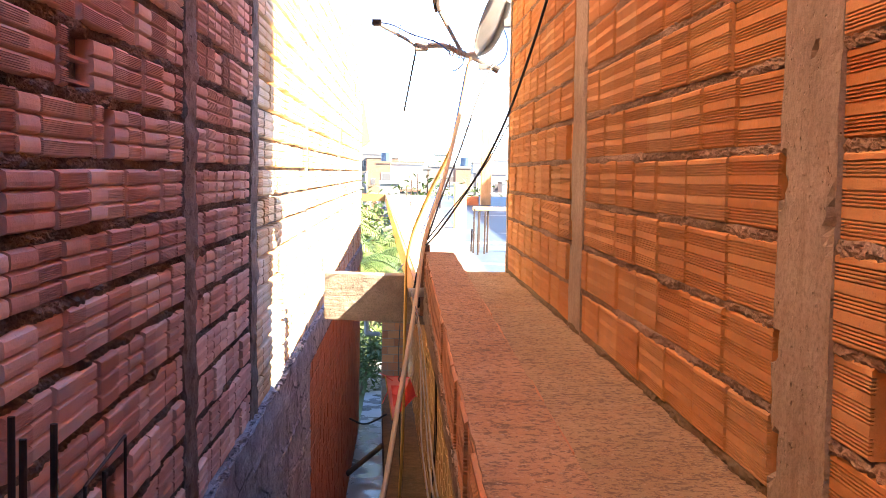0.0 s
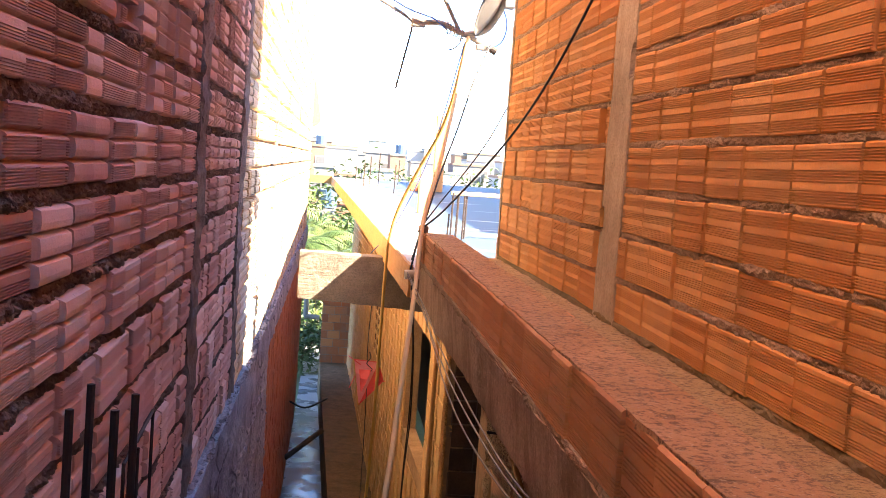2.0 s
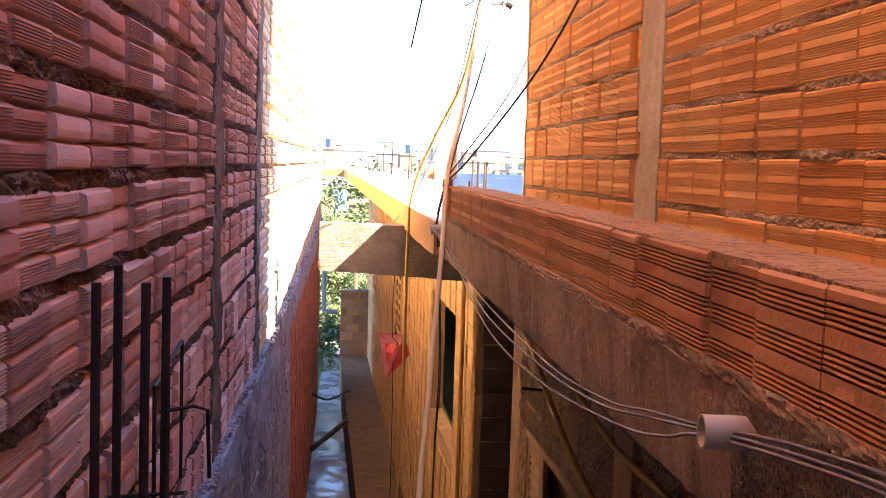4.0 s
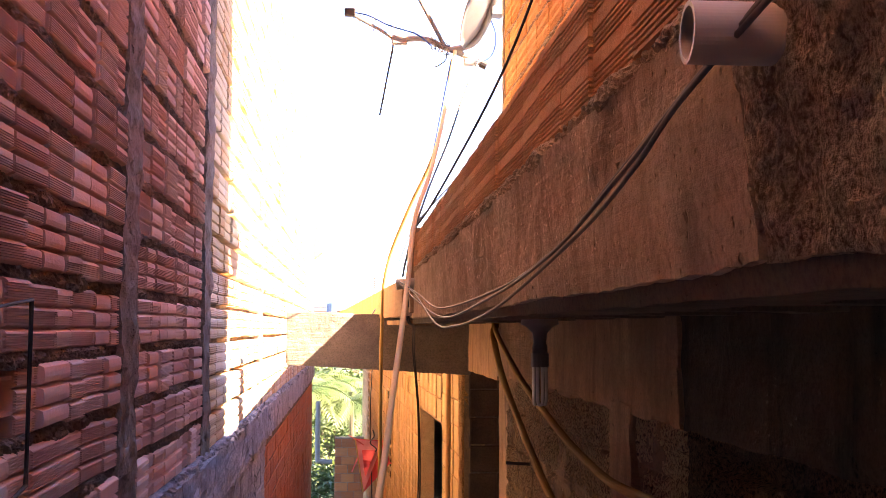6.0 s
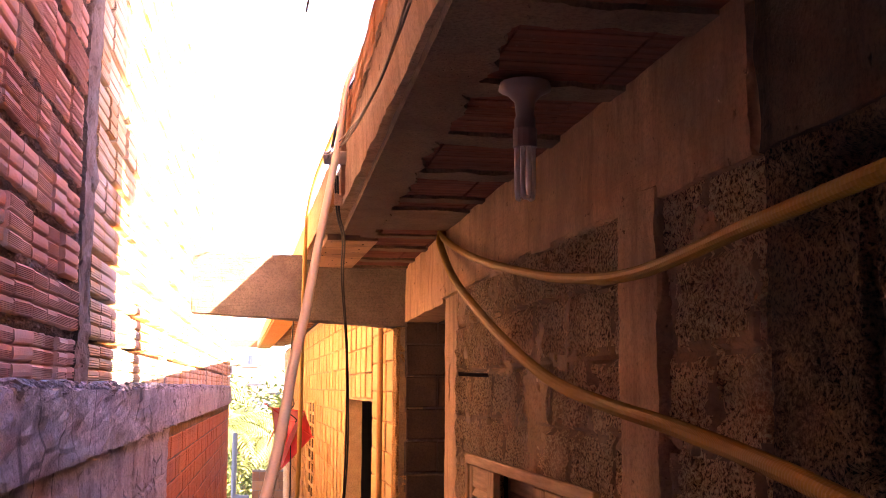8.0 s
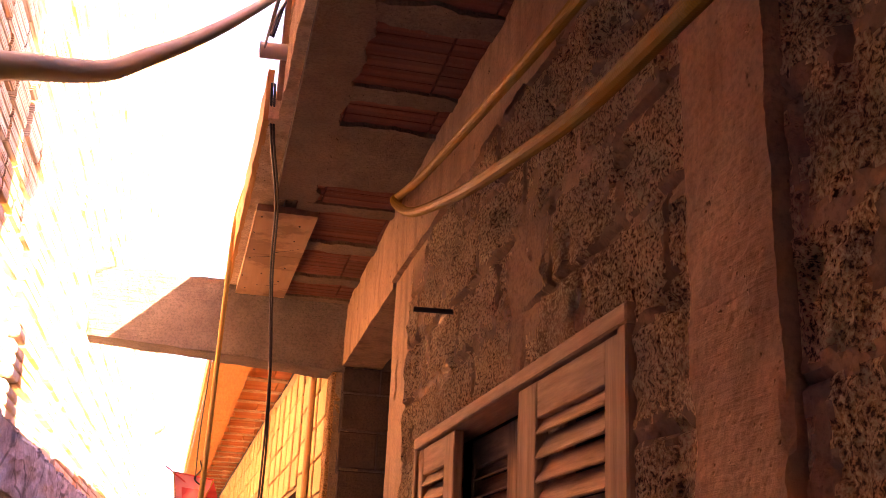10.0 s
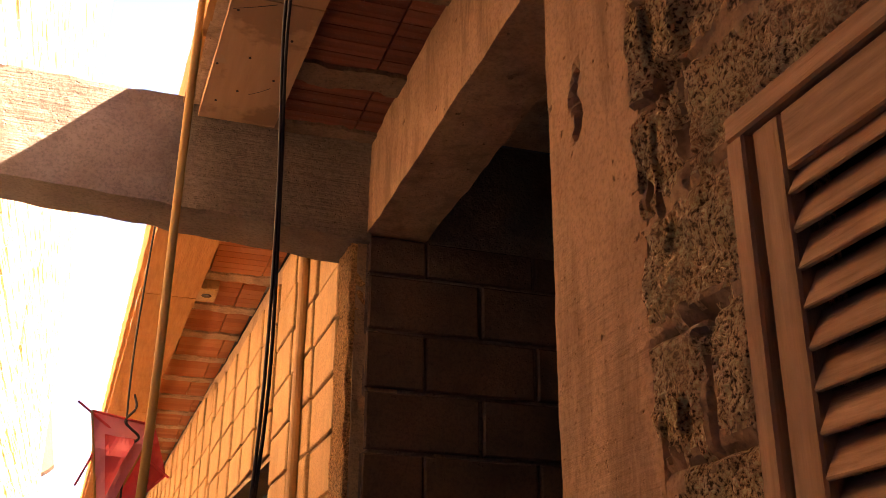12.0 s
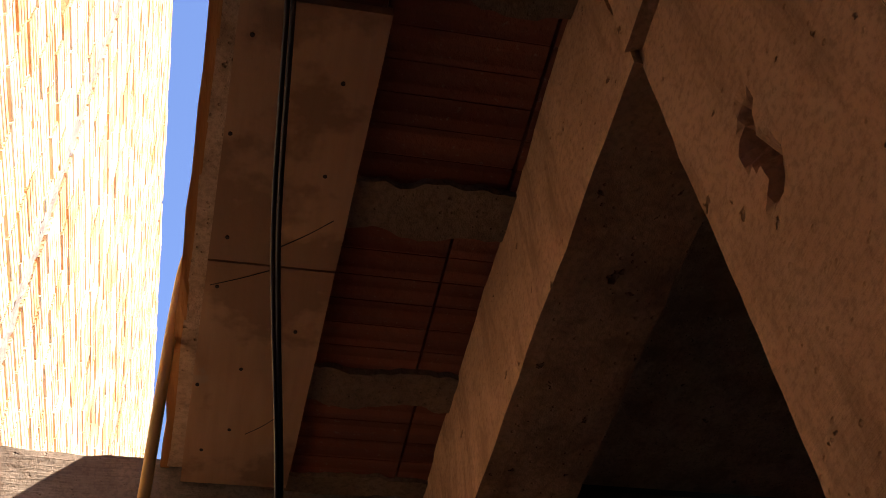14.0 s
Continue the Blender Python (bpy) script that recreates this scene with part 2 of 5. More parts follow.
M_JAMB = concrete_material("jamb_concrete", (0.43, 0.255, 0.145), (0.57, 0.355, 0.21), (0.25, 0.145, 0.08), 4.5, 0.005, board=0.5, pocks=24.0, streaks=0.8)
M_BLOCK_YELLOW = concrete_material("ochre_blockwork", (0.47, 0.29, 0.14), (0.60, 0.39, 0.20), (0.30, 0.21, 0.11), 3.0, 0.008, streaks=0.5)
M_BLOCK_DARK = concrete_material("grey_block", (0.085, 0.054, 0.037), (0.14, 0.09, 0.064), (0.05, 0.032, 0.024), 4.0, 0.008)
def wet_material(name):
    m = Nodes(name)
    wet = m.ramp(m.noise(1.4, 5, 0.6), [(0.40, (0, 0, 0)), (0.55, (1, 1, 1))])
    c = m.mix(wet, (0.30, 0.29, 0.28), (0.15, 0.155, 0.165))
    return m.finish(c, m.math("SUBTRACT", 0.75, m.math("MULTIPLY", wet, 0.6)), m.noise(14, 5, 0.6), 0.004, 0.5, 0.5)


M_LANE = wet_material("lane_wet_cement")
M_FLOOR = concrete_material("floor_cement", (0.24, 0.22, 0.20), (0.36, 0.33, 0.30), (0.16, 0.14, 0.12), 2.0, 0.008)
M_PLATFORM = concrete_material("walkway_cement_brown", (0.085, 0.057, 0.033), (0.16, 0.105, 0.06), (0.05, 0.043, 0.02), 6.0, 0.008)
M_WOOD_FASCIA = wood_material("formwork_board_orange", (0.38, 0.16, 0.045), (0.52, 0.25, 0.085), 1)
M_WOOD_SOFFIT = wood_material("formwork_board_brown", (0.27, 0.15, 0.085), (0.38, 0.22, 0.13), 1)


def plywood_material(name):
    """Faded plywood: faint grain, water stains, cement smears."""
    m = Nodes(name)
    g = m.noise(7, 5, 0.6, stretch=(6, 0.5, 6))
    c = m.ramp(g, [(0.25, (0.42, 0.25, 0.15)), (0.75, (0.51, 0.315, 0.195))])
    c = m.mix(m.ramp(m.noise(3.3, 5, 0.6), [(0.50, (0, 0, 0)), (0.56, (0.75, 0.75, 0.75))]), c, (0.26, 0.15, 0.09))
    c = m.mix(m.ramp(m.noise(9, 4, 0.6), [(0.66, (0, 0, 0)), (0.70, (0.6, 0.6, 0.6))]), c, (0.42, 0.31, 0.22))
    return m.finish(c, 0.85, m.math("ADD", g, m.noise(40, 4, 0.6)), 0.0015, 0.6, 0.2)


M_PLY = plywood_material("soffit_plywood_faded")
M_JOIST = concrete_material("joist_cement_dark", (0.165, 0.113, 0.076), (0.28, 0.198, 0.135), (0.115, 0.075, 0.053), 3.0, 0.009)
# dark beam and blockwork colours that carry the shade under the slab
M_BEAM_SHADE = concrete_material("shaded_beam_cement", (0.10, 0.062, 0.038), (0.19, 0.12, 0.075), (0.04, 0.026, 0.017), 4.0, 0.014, pores=0.8, pocks=14.0, streaks=0.8)
M_SOOT_SHADE_ROUGH = pitted_material("sooty_shaded_blockwork", (0.30, 0.185, 0.115), (0.16, 0.095, 0.055), (0.02, 0.012, 0.008))
M_WOOD_WINDOW = wood_material("shutter_wood", (0.27, 0.145, 0.07), (0.62, 0.38, 0.215), 2, 0.8, 0.45)
M_WOOD_WINDOW_Y = wood_material("shutter_wood_lying", (0.28, 0.15, 0.072), (0.64, 0.39, 0.22), 1, 0.8, 0.45)
M_WOOD_POST = wood_material("prop_wood", (0.42, 0.25, 0.12), (0.60, 0.40, 0.22), 2)
M_STEEL_DARK = plain_material("rebar_rust_black", (0.05, 0.035, 0.03), 0.75, 0.3)
M_STEEL = plain_material("galvanised_steel", (0.32, 0.30, 0.29), 0.5, 0.7)
M_DISH = plain_material("dish_grey_paint", (0.30, 0.27, 0.25), 0.55, 0.2)
M_PVC = plain_material("pvc_dusty_cream", (0.55, 0.46, 0.36), 0.5, 0.0, 0.2)
M_PIPE_TAN = plain_material("pipe_ochre_stained", (0.40, 0.23, 0.10), 0.6, 0.0, 0.3)
M_CONDUIT = plain_material("conduit_yellow", (0.50, 0.30, 0.075), 0.5, 0.0, 0.25)
M_HOSE_TAN = plain_material("hose_tan", (0.70, 0.50, 0.27), 0.6, 0.0, 0.15)
M_CONDUIT_D = plain_material("conduit_mustard", (0.40, 0.205, 0.02), 0.6, 0.0, 0.3, spec=0.2)
M_BLACK = plain_material("cable_black", (0.02, 0.02, 0.022), 0.45)
M_BLUE = plain_material("cable_blue", (0.05, 0.10, 0.30), 0.5)
M_WIRE = plain_material("wire_dusty_white", (0.20, 0.155, 0.13), 0.6)
M_KITE = plain_material("kite_plastic_red", (0.76, 0.09, 0.10), 0.45)
M_KITE_P = plain_material("kite_plastic_pink", (0.84, 0.30, 0.34), 0.45)
M_LEAF = plain_material("leaf_green", (0.042, 0.08, 0.016), 0.55, 0.0, 0.4)
M_LEAF_Y = plain_material("leaf_yellow_green", (0.085, 0.12, 0.025), 0.55, 0.0, 0.35)
M_TRUNK = plain_material("bark_brown", (0.14, 0.10, 0.07), 0.9, 0.0, 0.4, 0.01)
M_MOSS = plain_material("moss_grime", (0.24, 0.17, 0.08), 0.95, 0.0, 0.4, 0.004, 20.0)
M_GRASS = plain_material("hillside_scrub", (0.10, 0.13, 0.04), 0.9, 0.0, 0.5, 0.05, 0.6)
M_WHITE_WALL = plain_material("house_paint_white", (0.33, 0.32, 0.31), 0.85, 0.0, 0.2, 0.002, 0.8)
M_RED_WALL = plain_material("house_brick_red", (0.24, 0.14, 0.10), 0.9, 0.0, 0.3, 0.002, 0.8)
M_GREY_WALL = plain_material("house_render_grey", (0.17, 0.165, 0.16), 0.9, 0.0, 0.3, 0.002, 0.8)
M_DARK = plain_material("opening_shade_dark", (0.03, 0.035, 0.04), 0.25)
M_FAR_PANE = plain_material("far_window_dull", (0.11, 0.11, 0.115), 0.9)
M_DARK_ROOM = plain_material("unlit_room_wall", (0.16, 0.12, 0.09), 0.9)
M_WATER_TANK = plain_material("tank_blue", (0.05, 0.09, 0.15), 0.5)


# ---- mesh helpers ----
def part(name, bm, material, parent=None, label="", smooth=False):
    me = bpy.data.meshes.new(name)
    bm.normal_update()
    bm.to_mesh(me)
    bm.free()
    me.materials.append(material)
    if smooth:
        me.polygons.foreach_set("use_smooth", [True] * len(me.polygons))
    ob = new(name, me)
    if parent is not None:
        ob.parent = parent
    if label:
        ob["label"] = label
    return ob


def thing(name, label, category, group="", at=(0, 0, 0), kind=""):
    ob = new(name)
    ob.empty_display_size = 0.1
    ob.location = at
    return tagged(ob, label, category, group, kind)


def moved(ob, at):
    """Shift a mesh so that its parent, which stands at that place, keeps it where it was drawn."""
    ob.data.transform(Matrix.Translation(-Vector(at)))
    return ob


def box(bm, x0, x1, y0, y1, z0, z1, m=None):
    v = [bm.verts.new((x, y, z)) for z in (z0, z1) for y in (y0, y1) for x in (x0, x1)]
    if m is not None:
        for w in v:
            w.co = m @ w.co
    for f in ((0, 2, 3, 1), (4, 5, 7, 6), (0, 1, 5, 4), (2, 6, 7, 3), (0, 4, 6, 2), (1, 3, 7, 5)):
        bm.faces.new([v[i] for i in f])
    return v


def boxes(*dims):
    bm = bmesh.new()
    for d in dims:
        box(bm, *d)
    return bm


def bevelled(d, w=0.006, segments=1):
    bm = boxes(d)
    bmesh.ops.bevel(bm, geom=bm.edges[:], offset=w, segments=segments, affect="EDGES")
    return bm


def rough_box(d, step=0.04, amp=0.006, scale=6.0, chip=0.0, shear=None):
    """A box with an uneven, hand-made surface: every face a grid, moved by noise; chip eats the edges."""
    x0, x1, y0, y1, z0, z1 = d
    lo, size = Vector((x0, y0, z0)), Vector((x1 - x0, y1 - y0, z1 - z0))
    n = [max(1, min(220, round(s / step))) for s in size]
    verts, faces, index = [], [], {}

    def vert(i, j, k):
        key = (i, j, k)
        if key not in index:
            p = lo + Vector((size.x * i / n[0], size.y * j / n[1], size.z * k / n[2]))
            d3 = noise.noise_vector(p * scale) * amp + noise.noise_vector(p * scale * 3.7) * amp * 0.5
            edges = (i in (0, n[0])) + (j in (0, n[1])) + (k in (0, n[2]))
            if chip and edges > 1:
                c = lo + size / 2
                d3 += (c - p).normalized() * chip * max(0.0, noise.noise(p * 9.0) + 0.25)
            index[key] = len(verts)
            verts.append(p + d3)
        return index[key]

    for a, b, c in ((0, 1, 2), (1, 2, 0), (2, 0, 1)):
        for end in (0, n[c]):
            for i in range(n[a]):
                for j in range(n[b]):
                    ids = []
                    for u, w in ((0, 0), (1, 0), (1, 1), (0, 1)):
                        k = [0, 0, 0]
                        k[a], k[b], k[c] = i + u, j + w, end
                        ids.append(vert(*k))
                    faces.append(ids if end else ids[::-1])
    if shear:
        verts = [shear(v) for v in verts]
    me = bpy.data.meshes.new("rough")
    me.from_pydata(verts, [], faces)
    bm = bmesh.new()
    bm.from_mesh(me)
    bpy.data.meshes.remove(me)
    return bm


def smooth_path(points, per=8):
    """A Catmull-Rom path through the points."""
    p = [Vector(q) for q in points]
    p = [p[0] * 2 - p[1]] + p + [p[-1] * 2 - p[-2]]
    out = []
    for i in range(1, len(p) - 2):
        for s in range(per):
            t = s / per
            a, b, c, d = p[i - 1:i + 3]
            out.append(0.5 * ((2 * b) + (c - a) * t + (2 * a - 5 * b + 4 * c - d) * t * t + (3 * b - a - 3 * c + d) * t ** 3))
    return out + [p[-2]]


def tube(bm, points, r, sides=8, per=8, ribs=0.0, straight=False):
    path = [Vector(q) for q in points] if straight else smooth_path(points, per)
    rings = []
    up = Vector((0.31, 0.17, 0.93)).normalized()
    for i, p in enumerate(path):
        d = (path[min(i + 1, len(path) - 1)] - path[max(i - 1, 0)]).normalized()
        a = d.cross(up)
        a = a.normalized() if a.length > 1e-4 else Vector((1, 0, 0))
        b = d.cross(a)
        rr = r * (1 + (ribs if i % 2 else -ribs))
        rings.append([bm.verts.new(p + (a * math.cos(2 * math.pi * k / sides) + b * math.sin(2 * math.pi * k / sides)) * rr) for k in range(sides)])
    for s, e in zip(rings, rings[1:]):
        for k in range(sides):
            bm.faces.new((s[k], s[(k + 1) % sides], e[(k + 1) % sides], e[k]))
    bm.faces.new(rings[0][::-1])
    bm.faces.new(rings[-1])
    return bm


def lobed_block(length, height, depth, lobes=3, bulge=0.010, lines=3):
    """A clay block whose face bulges in lying lobes with fine grooves; its face looks to +x, its middle is the origin."""
    h, l = height / 2, length / 2
    prof = [(-depth, -h)]
    for i in range(lobes):
        z0, z1 = -h + height * i / lobes, -h + height * (i + 1) / lobes
        w = (z1 - z0)
        prof += [(-bulge, z0 + 0.01 * w), (-bulge * 0.2, z0 + 0.10 * w), (0.0, z0 + 0.16 * w)]
        for g in range(lines):
            a = z0 + (0.19 + 0.105 * g) * w
            prof += [(0.0, a), (-0.0075, a + 0.008 * w), (-0.0075, a + 0.056 * w), (0.0, a + 0.066 * w)]
        if not lines:
            prof += [(0.002, z0 + 0.4 * w), (0.001, z0 + 0.62 * w)]
        prof += [(-0.001, z0 + 0.84 * w), (-bulge * 0.4, z1 - 0.08 * w), (-bulge, z1 - 0.01 * w)]
    prof.append((-depth, h))
    bm = bmesh.new()
    a = [bm.verts.new((x, -l, z)) for x, z in prof]
    b = [bm.verts.new((x, l, z)) for x, z in prof]
    for i in range(len(prof) - 1):
        bm.faces.new((a[i], b[i], b[i + 1], a[i + 1]))
    bm.faces.new(a)
    bm.faces.new(b[::-1])
    return bm


def flat_block(length, height, depth, soft=0.006):
    """A clay block with a flat grooved face and softened edges; its face looks to +x."""
    bm = bmesh.new()
    l, h = length / 2, height / 2
    back = [bm.verts.new((-depth, y, z)) for y, z in ((-l, -h), (l, -h), (l, h), (-l, h))]
    rim = [bm.verts.new((-soft, y, z)) for y, z in ((-l, -h), (l, -h), (l, h), (-l, h))]
    face = [bm.verts.new((0, y, z)) for y, z in ((-l + soft, -h + soft), (l - soft, -h + soft), (l - soft, h - soft), (-l + soft, h - soft))]
    for s, e in ((back, rim), (rim, face)):
        for i in range(4):
            bm.faces.new((s[i], s[(i + 1) % 4], e[(i + 1) % 4], e[i]))
    bm.faces.new(face)
    return bm


def grooved_block(length, height, depth, groove=0.006, top=0.0):
    """A clay block whose face carries three groups of fine lying grooves; its face looks to +x."""
    h, l = height / 2, length / 2
    prof = [(-depth, -h), (-0.005, -h), (0.0, -h + 0.005)]
    for g in range(3):
        z0 = -h + height * (0.05 + 0.325 * g)
        for i in range(5):
            a = z0 + height * (0.010 + 0.043 * i)
            prof += [(0.0, a), (-groove, a + height * 0.004), (-groove, a + height * 0.018), (0.0, a + height * 0.022)]
    prof += [(0.0, h - 0.005), (-0.005, h), (-depth, h)]
    bm = bmesh.new()
    a = [bm.verts.new((x, -l, z)) for x, z in prof]
    b = [bm.verts.new((x, l, z)) for x, z in prof]
    for i in range(len(prof) - 1):
        bm.faces.new((a[i], b[i], b[i + 1], a[i + 1]))
    bm.faces.new(a)
    bm.faces.new(b[::-1])
    if top:
        bm.faces.new((a[0], a[-1], b[-1], b[0]))
    bmesh.ops.recalc_face_normals(bm, faces=bm.faces[:])
    return bm


def shared(bm, name, material):
    me = bpy.data.meshes.new(name)
    bm.normal_update()
    bm.to_mesh(me)
    bm.free()
    me.materials.append(material)
    return me


def joined(meshes_at, name, material, parent, label=""):
    """Many small pieces as one mesh of kind stuff: pairs of a mesh and a matrix."""
    verts, faces = [], []
    cache = {}
    for me, m in meshes_at:
        if me.name not in cache:
            cache[me.name] = ([v.co.copy() for v in me.vertices], [tuple(f.vertices) for f in me.polygons])
        vs, fs = cache[me.name]
        o = len(verts)
        verts += [m @ v for v in vs]
        faces += [tuple(i + o for i in f) for f in fs]
    me = bpy.data.meshes.new(name)
    me.from_pydata(verts, [], faces)
    me.materials.append(material)
    ob = new(name, me)
    ob.parent = parent
    return tagged(ob, label, kind="stuff")


def mortar_strip(y0, y1, z, x, face, amount, step=0.03, height=0.014, proud=-0.02, across=8):
    """Torn, gritty mortar along a bed joint on the plane x, facing +1 or -1 in x. x may be a function of y."""
    n = max(2, round((y1 - y0) / step))
    rows = []
    for i in range(n + 1):
        y = y0 + (y1 - y0) * i / n
        xx = x(y) if callable(x) else x
        slow = noise.noise(Vector((y * 5.0, z * 31.0, 1.7)))
        up = height * (1.0 + 0.35 * noise.noise(Vector((y * 19.0, z * 17.0, 5.1))) + 0.3 * max(0, slow))
        down = height * (1.0 + 0.55 * noise.noise(Vector((y * 15.0, z * 23.0, 8.3))) + 0.5 * max(0, slow))
        row = [Vector((xx - face * 0.06, y, z - down))]
        for k in range(across):
            u = k / (across - 1)
            q = Vector((y * 55.0, u * 2.6 + z * 11.0, z * 7.0))
            grit = noise.noise(q) + 0.6 * noise.noise(q * 2.3)
            out = amount * (proud + 1.3 * slow + 0.75 * grit) - 0.35 * amount * abs(2 * u - 1) ** 2
            row.append(Vector((xx + face * out, y, z - down + (up + down) * u)))
        row.append(Vector((xx - face * 0.06, y, z + up)))
        rows.append(row)
    return rows


def strips_mesh(strips, name, material, parent, face):
    verts, faces = [], []
    for rows in strips:
        o = len(verts)
        w = len(rows[0])
        for r in rows:
            verts += r
        for i in range(len(rows) - 1):
            for j in range(w - 1):
                q = (o + i * w + j, o + i * w + j + 1, o + (i + 1) * w + j + 1, o + (i + 1) * w + j)
                faces.append(q[::-1] if face > 0 else q)
    me = bpy.data.meshes.new(name)
    me.from_pydata(verts, [], faces)
    me.materials.append(material)
    ob = new(name, me)
    ob.parent = parent
    return tagged(ob, kind="stuff")


# ---- large structure ----
def right_x(y):
    """Face of the tall clay wall above the slab."""
    return 0.80 - 0.0127 * y


def far_x(y):
    """Face of the ochre wall beyond the porch, which turns slightly into the lane."""
    return 0.62 - 0.028 * (y - 8.8)


def eave_x(y):
    return 0.087 - 0.0285 * (y - 6.8)


def eave_z(y):
    return 0.79 + 0.0062 * (y - 6.8)


L_END, L_TOP = 24.3, 11.5
R_END, R_TOP = 7.27, 4.9

# left wall: backing, columns, plastered base
wall_left = tagged(part("wall_left", boxes((-1.25, -1.065, -3.0, L_END, -0.2, L_TOP)), M_MORTAR), "tall unplastered clay block wall with grey mortar joints", "wall", kind="structure")
def base_wall():
    """Cement-smeared blocks: rough faces, torn bed and cross joints, mortar lips hanging over them."""
    y0, y1, z0, z1, step = 2.6, 11.3, -2.7, -0.49, 0.019
    ny, nz = round((y1 - y0) / step), round((z1 - z0) / step)
    verts, faces = [], []
    for k in range(nz + 1):
        for j in range(ny + 1):
            y, z = y0 + (y1 - y0) * j / ny, z0 + (z1 - z0) * k / nz
            p = Vector((0, y, z))
            w = 0.022 * noise.noise(p * 5)
            row = math.floor((z + 0.49 + w) / 0.38)
            ez = abs(((z + 0.49 + w) / 0.38 + 0.5) % 1 - 0.5) * 0.38
            ey = abs(((y + w + 0.41 * (row % 2)) / 0.86 + 0.5) % 1 - 0.5) * 0.86
            torn = max(0.0, noise.noise(p * 3.7 + Vector((2, 0, 0))) + 0.35)
            joint = max(0.0, 1 - min(ez, ey) / 0.016) * min(1.0, torn * 2)
            lip = max(0.0, 1 - abs(min(ez, ey) - 0.035) / 0.03) * max(0.0, noise.noise(p * 12 + Vector((5, 0, 0))))
            out = 0.020 * noise.noise(p * 2.1) + 0.008 * noise.fractal(p * 13, 0.7, 2.1, 3) + 0.030 * lip - 0.035 * joint
            verts.append((-0.988 + out, y, z))
    for k in range(nz):
        for j in range(ny):
            a = k * (ny + 1) + j
            faces.append((a, a + 1, a + ny + 2, a + ny + 1))
    o = len(verts)
    verts += [(x, y, z) for z in (-4.6, -0.5) for y in (-3.0, 11.3) for x in (-1.27, -1.045)]
    faces += [tuple(o + i for i in f) for f in ((0, 2, 3, 1), (4, 5, 7, 6), (0, 1, 5, 4), (2, 6, 7, 3), (0, 4, 6, 2), (1, 3, 7, 5))]
    me = bpy.data.meshes.new("wall_left_base")
    me.from_pydata(verts, [], faces)
    bm = bmesh.new()
    bm.from_mesh(me)
    bpy.data.meshes.remove(me)
    return bm


wall_left_base = tagged(part("wall_left_base", base_wall(), M_PLASTER_L), "grey cement-plastered lower wall, cracked and stained", "wall", kind="structure")
wall_left_low = tagged(part("wall_left_low", boxes((-1.25, -1.01, 11.3, L_END, -4.6, -0.5)), M_MORTAR), "lower red clay block wall beside the lane", "wall", kind="structure")
tagged(part("trim_left_band", rough_box((-1.25, -0.965, -3.0, L_END, -0.5, -0.19), 0.03, 0.017, 8.0, chip=0.035), M_PLASTER_L), "rough grey concrete tie beam along the block wall", "beam", kind="structure")
for a, b in ((4.87, 5.15), (6.95, 7.25)):
    tagged(part("column", rough_box((-1.2, -1.0, a, b, -0.2, 4.6), 0.024, 0.016, 11.0, chip=0.04), M_COLUMN_L), "rough grey concrete column cast between clay blocks", "column", "columns in the tall block wall", kind="structure")
for a, b in ((10.86, 11.0), (16.3, 16.48), (20.7, 20.9)):
    tagged(part("column", rough_box((-1.2, -1.012, a, b, -0.2, L_TOP), 0.05, 0.016, 9.0, chip=0.05), M_COLUMN_L), "narrow mortar-filled seam between clay block panels", "column", "seams in the tall block wall", kind="structure")

def dented(v, dents, sign=1):
    """Broken hollows in a face that looks along x: each dent is y, z, half its width, half its height, depth."""
    d = 0.0
    for y, z, ry, rz, depth in dents:
        wob = 0.35 * noise.noise(v * 30.0)
        r = ((v.y - y) / ry) ** 2 + ((v.z - z) / rz) ** 2 + wob
        if r < 1.0:
            d = max(d, depth * min(1.0, (1.0 - r) * 2.2))
    return Vector((v.x + sign * d, v.y, v.z))


DENTS_R = ((2.155, 1.50, 0.022, 0.055, 0.06), (2.15, 0.93, 0.03, 0.06, 0.05), (2.16, 1.15, 0.02, 0.035, 0.05), (2.0, 1.75, 0.012, 0.014, 0.02), (2.07, 1.28, 0.008, 0.01, 0.02), (1.90, 1.42, 0.02, 0.05, 0.03), (4.70, 1.24, 0.03, 0.06, 0.05), (4.42, 1.9, 0.03, 0.08, 0.03))

# right upper wall
bm = bmesh.new()
box(bm, 0.0, 0.22, -3.0, R_END, 0.80, R_TOP)
for v in bm.verts:
    v.co.x += right_x(v.co.y) + 0.05
wall_right_upper = tagged(part("wall_right_upper", bm, M_MORTAR_R), "orange clay block wall standing on the slab", "wall", kind="structure")
for a, b in ((4.40, 4.72), (1.88, 2.17), (-1.2, -0.9)):
    ob = part("column", rough_box((right_x(a) - 0.006, right_x(a) + 0.2, a, b, 0.82, R_TOP), 0.018, 0.0035, 9.0, chip=0.04, shear=lambda v: dented(v, DENTS_R)), M_COLUMN_R)
    tagged(ob, "pale concrete column cast between orange clay blocks", "column", "columns in the orange block wall", kind="structure")
tagged(part("wall_end_strip", rough_box((0.70, 0.93, R_END + 0.005, R_END + 0.05, 0.8, R_TOP), 0.06, 0.006), M_COLUMN_R), "cement render strip closing the end of the block wall", "wall", kind="structure")

# slab of the near house, with its brick kerb
def slab_back(v):
    """The slab's face slopes back towards its lower edge, more so towards the stair head."""
    return Vector((v.x + min(0.03, 0.012 * (6.6 - v.y)) * (0.83 - v.z) / 0.245, v.y, v.z))


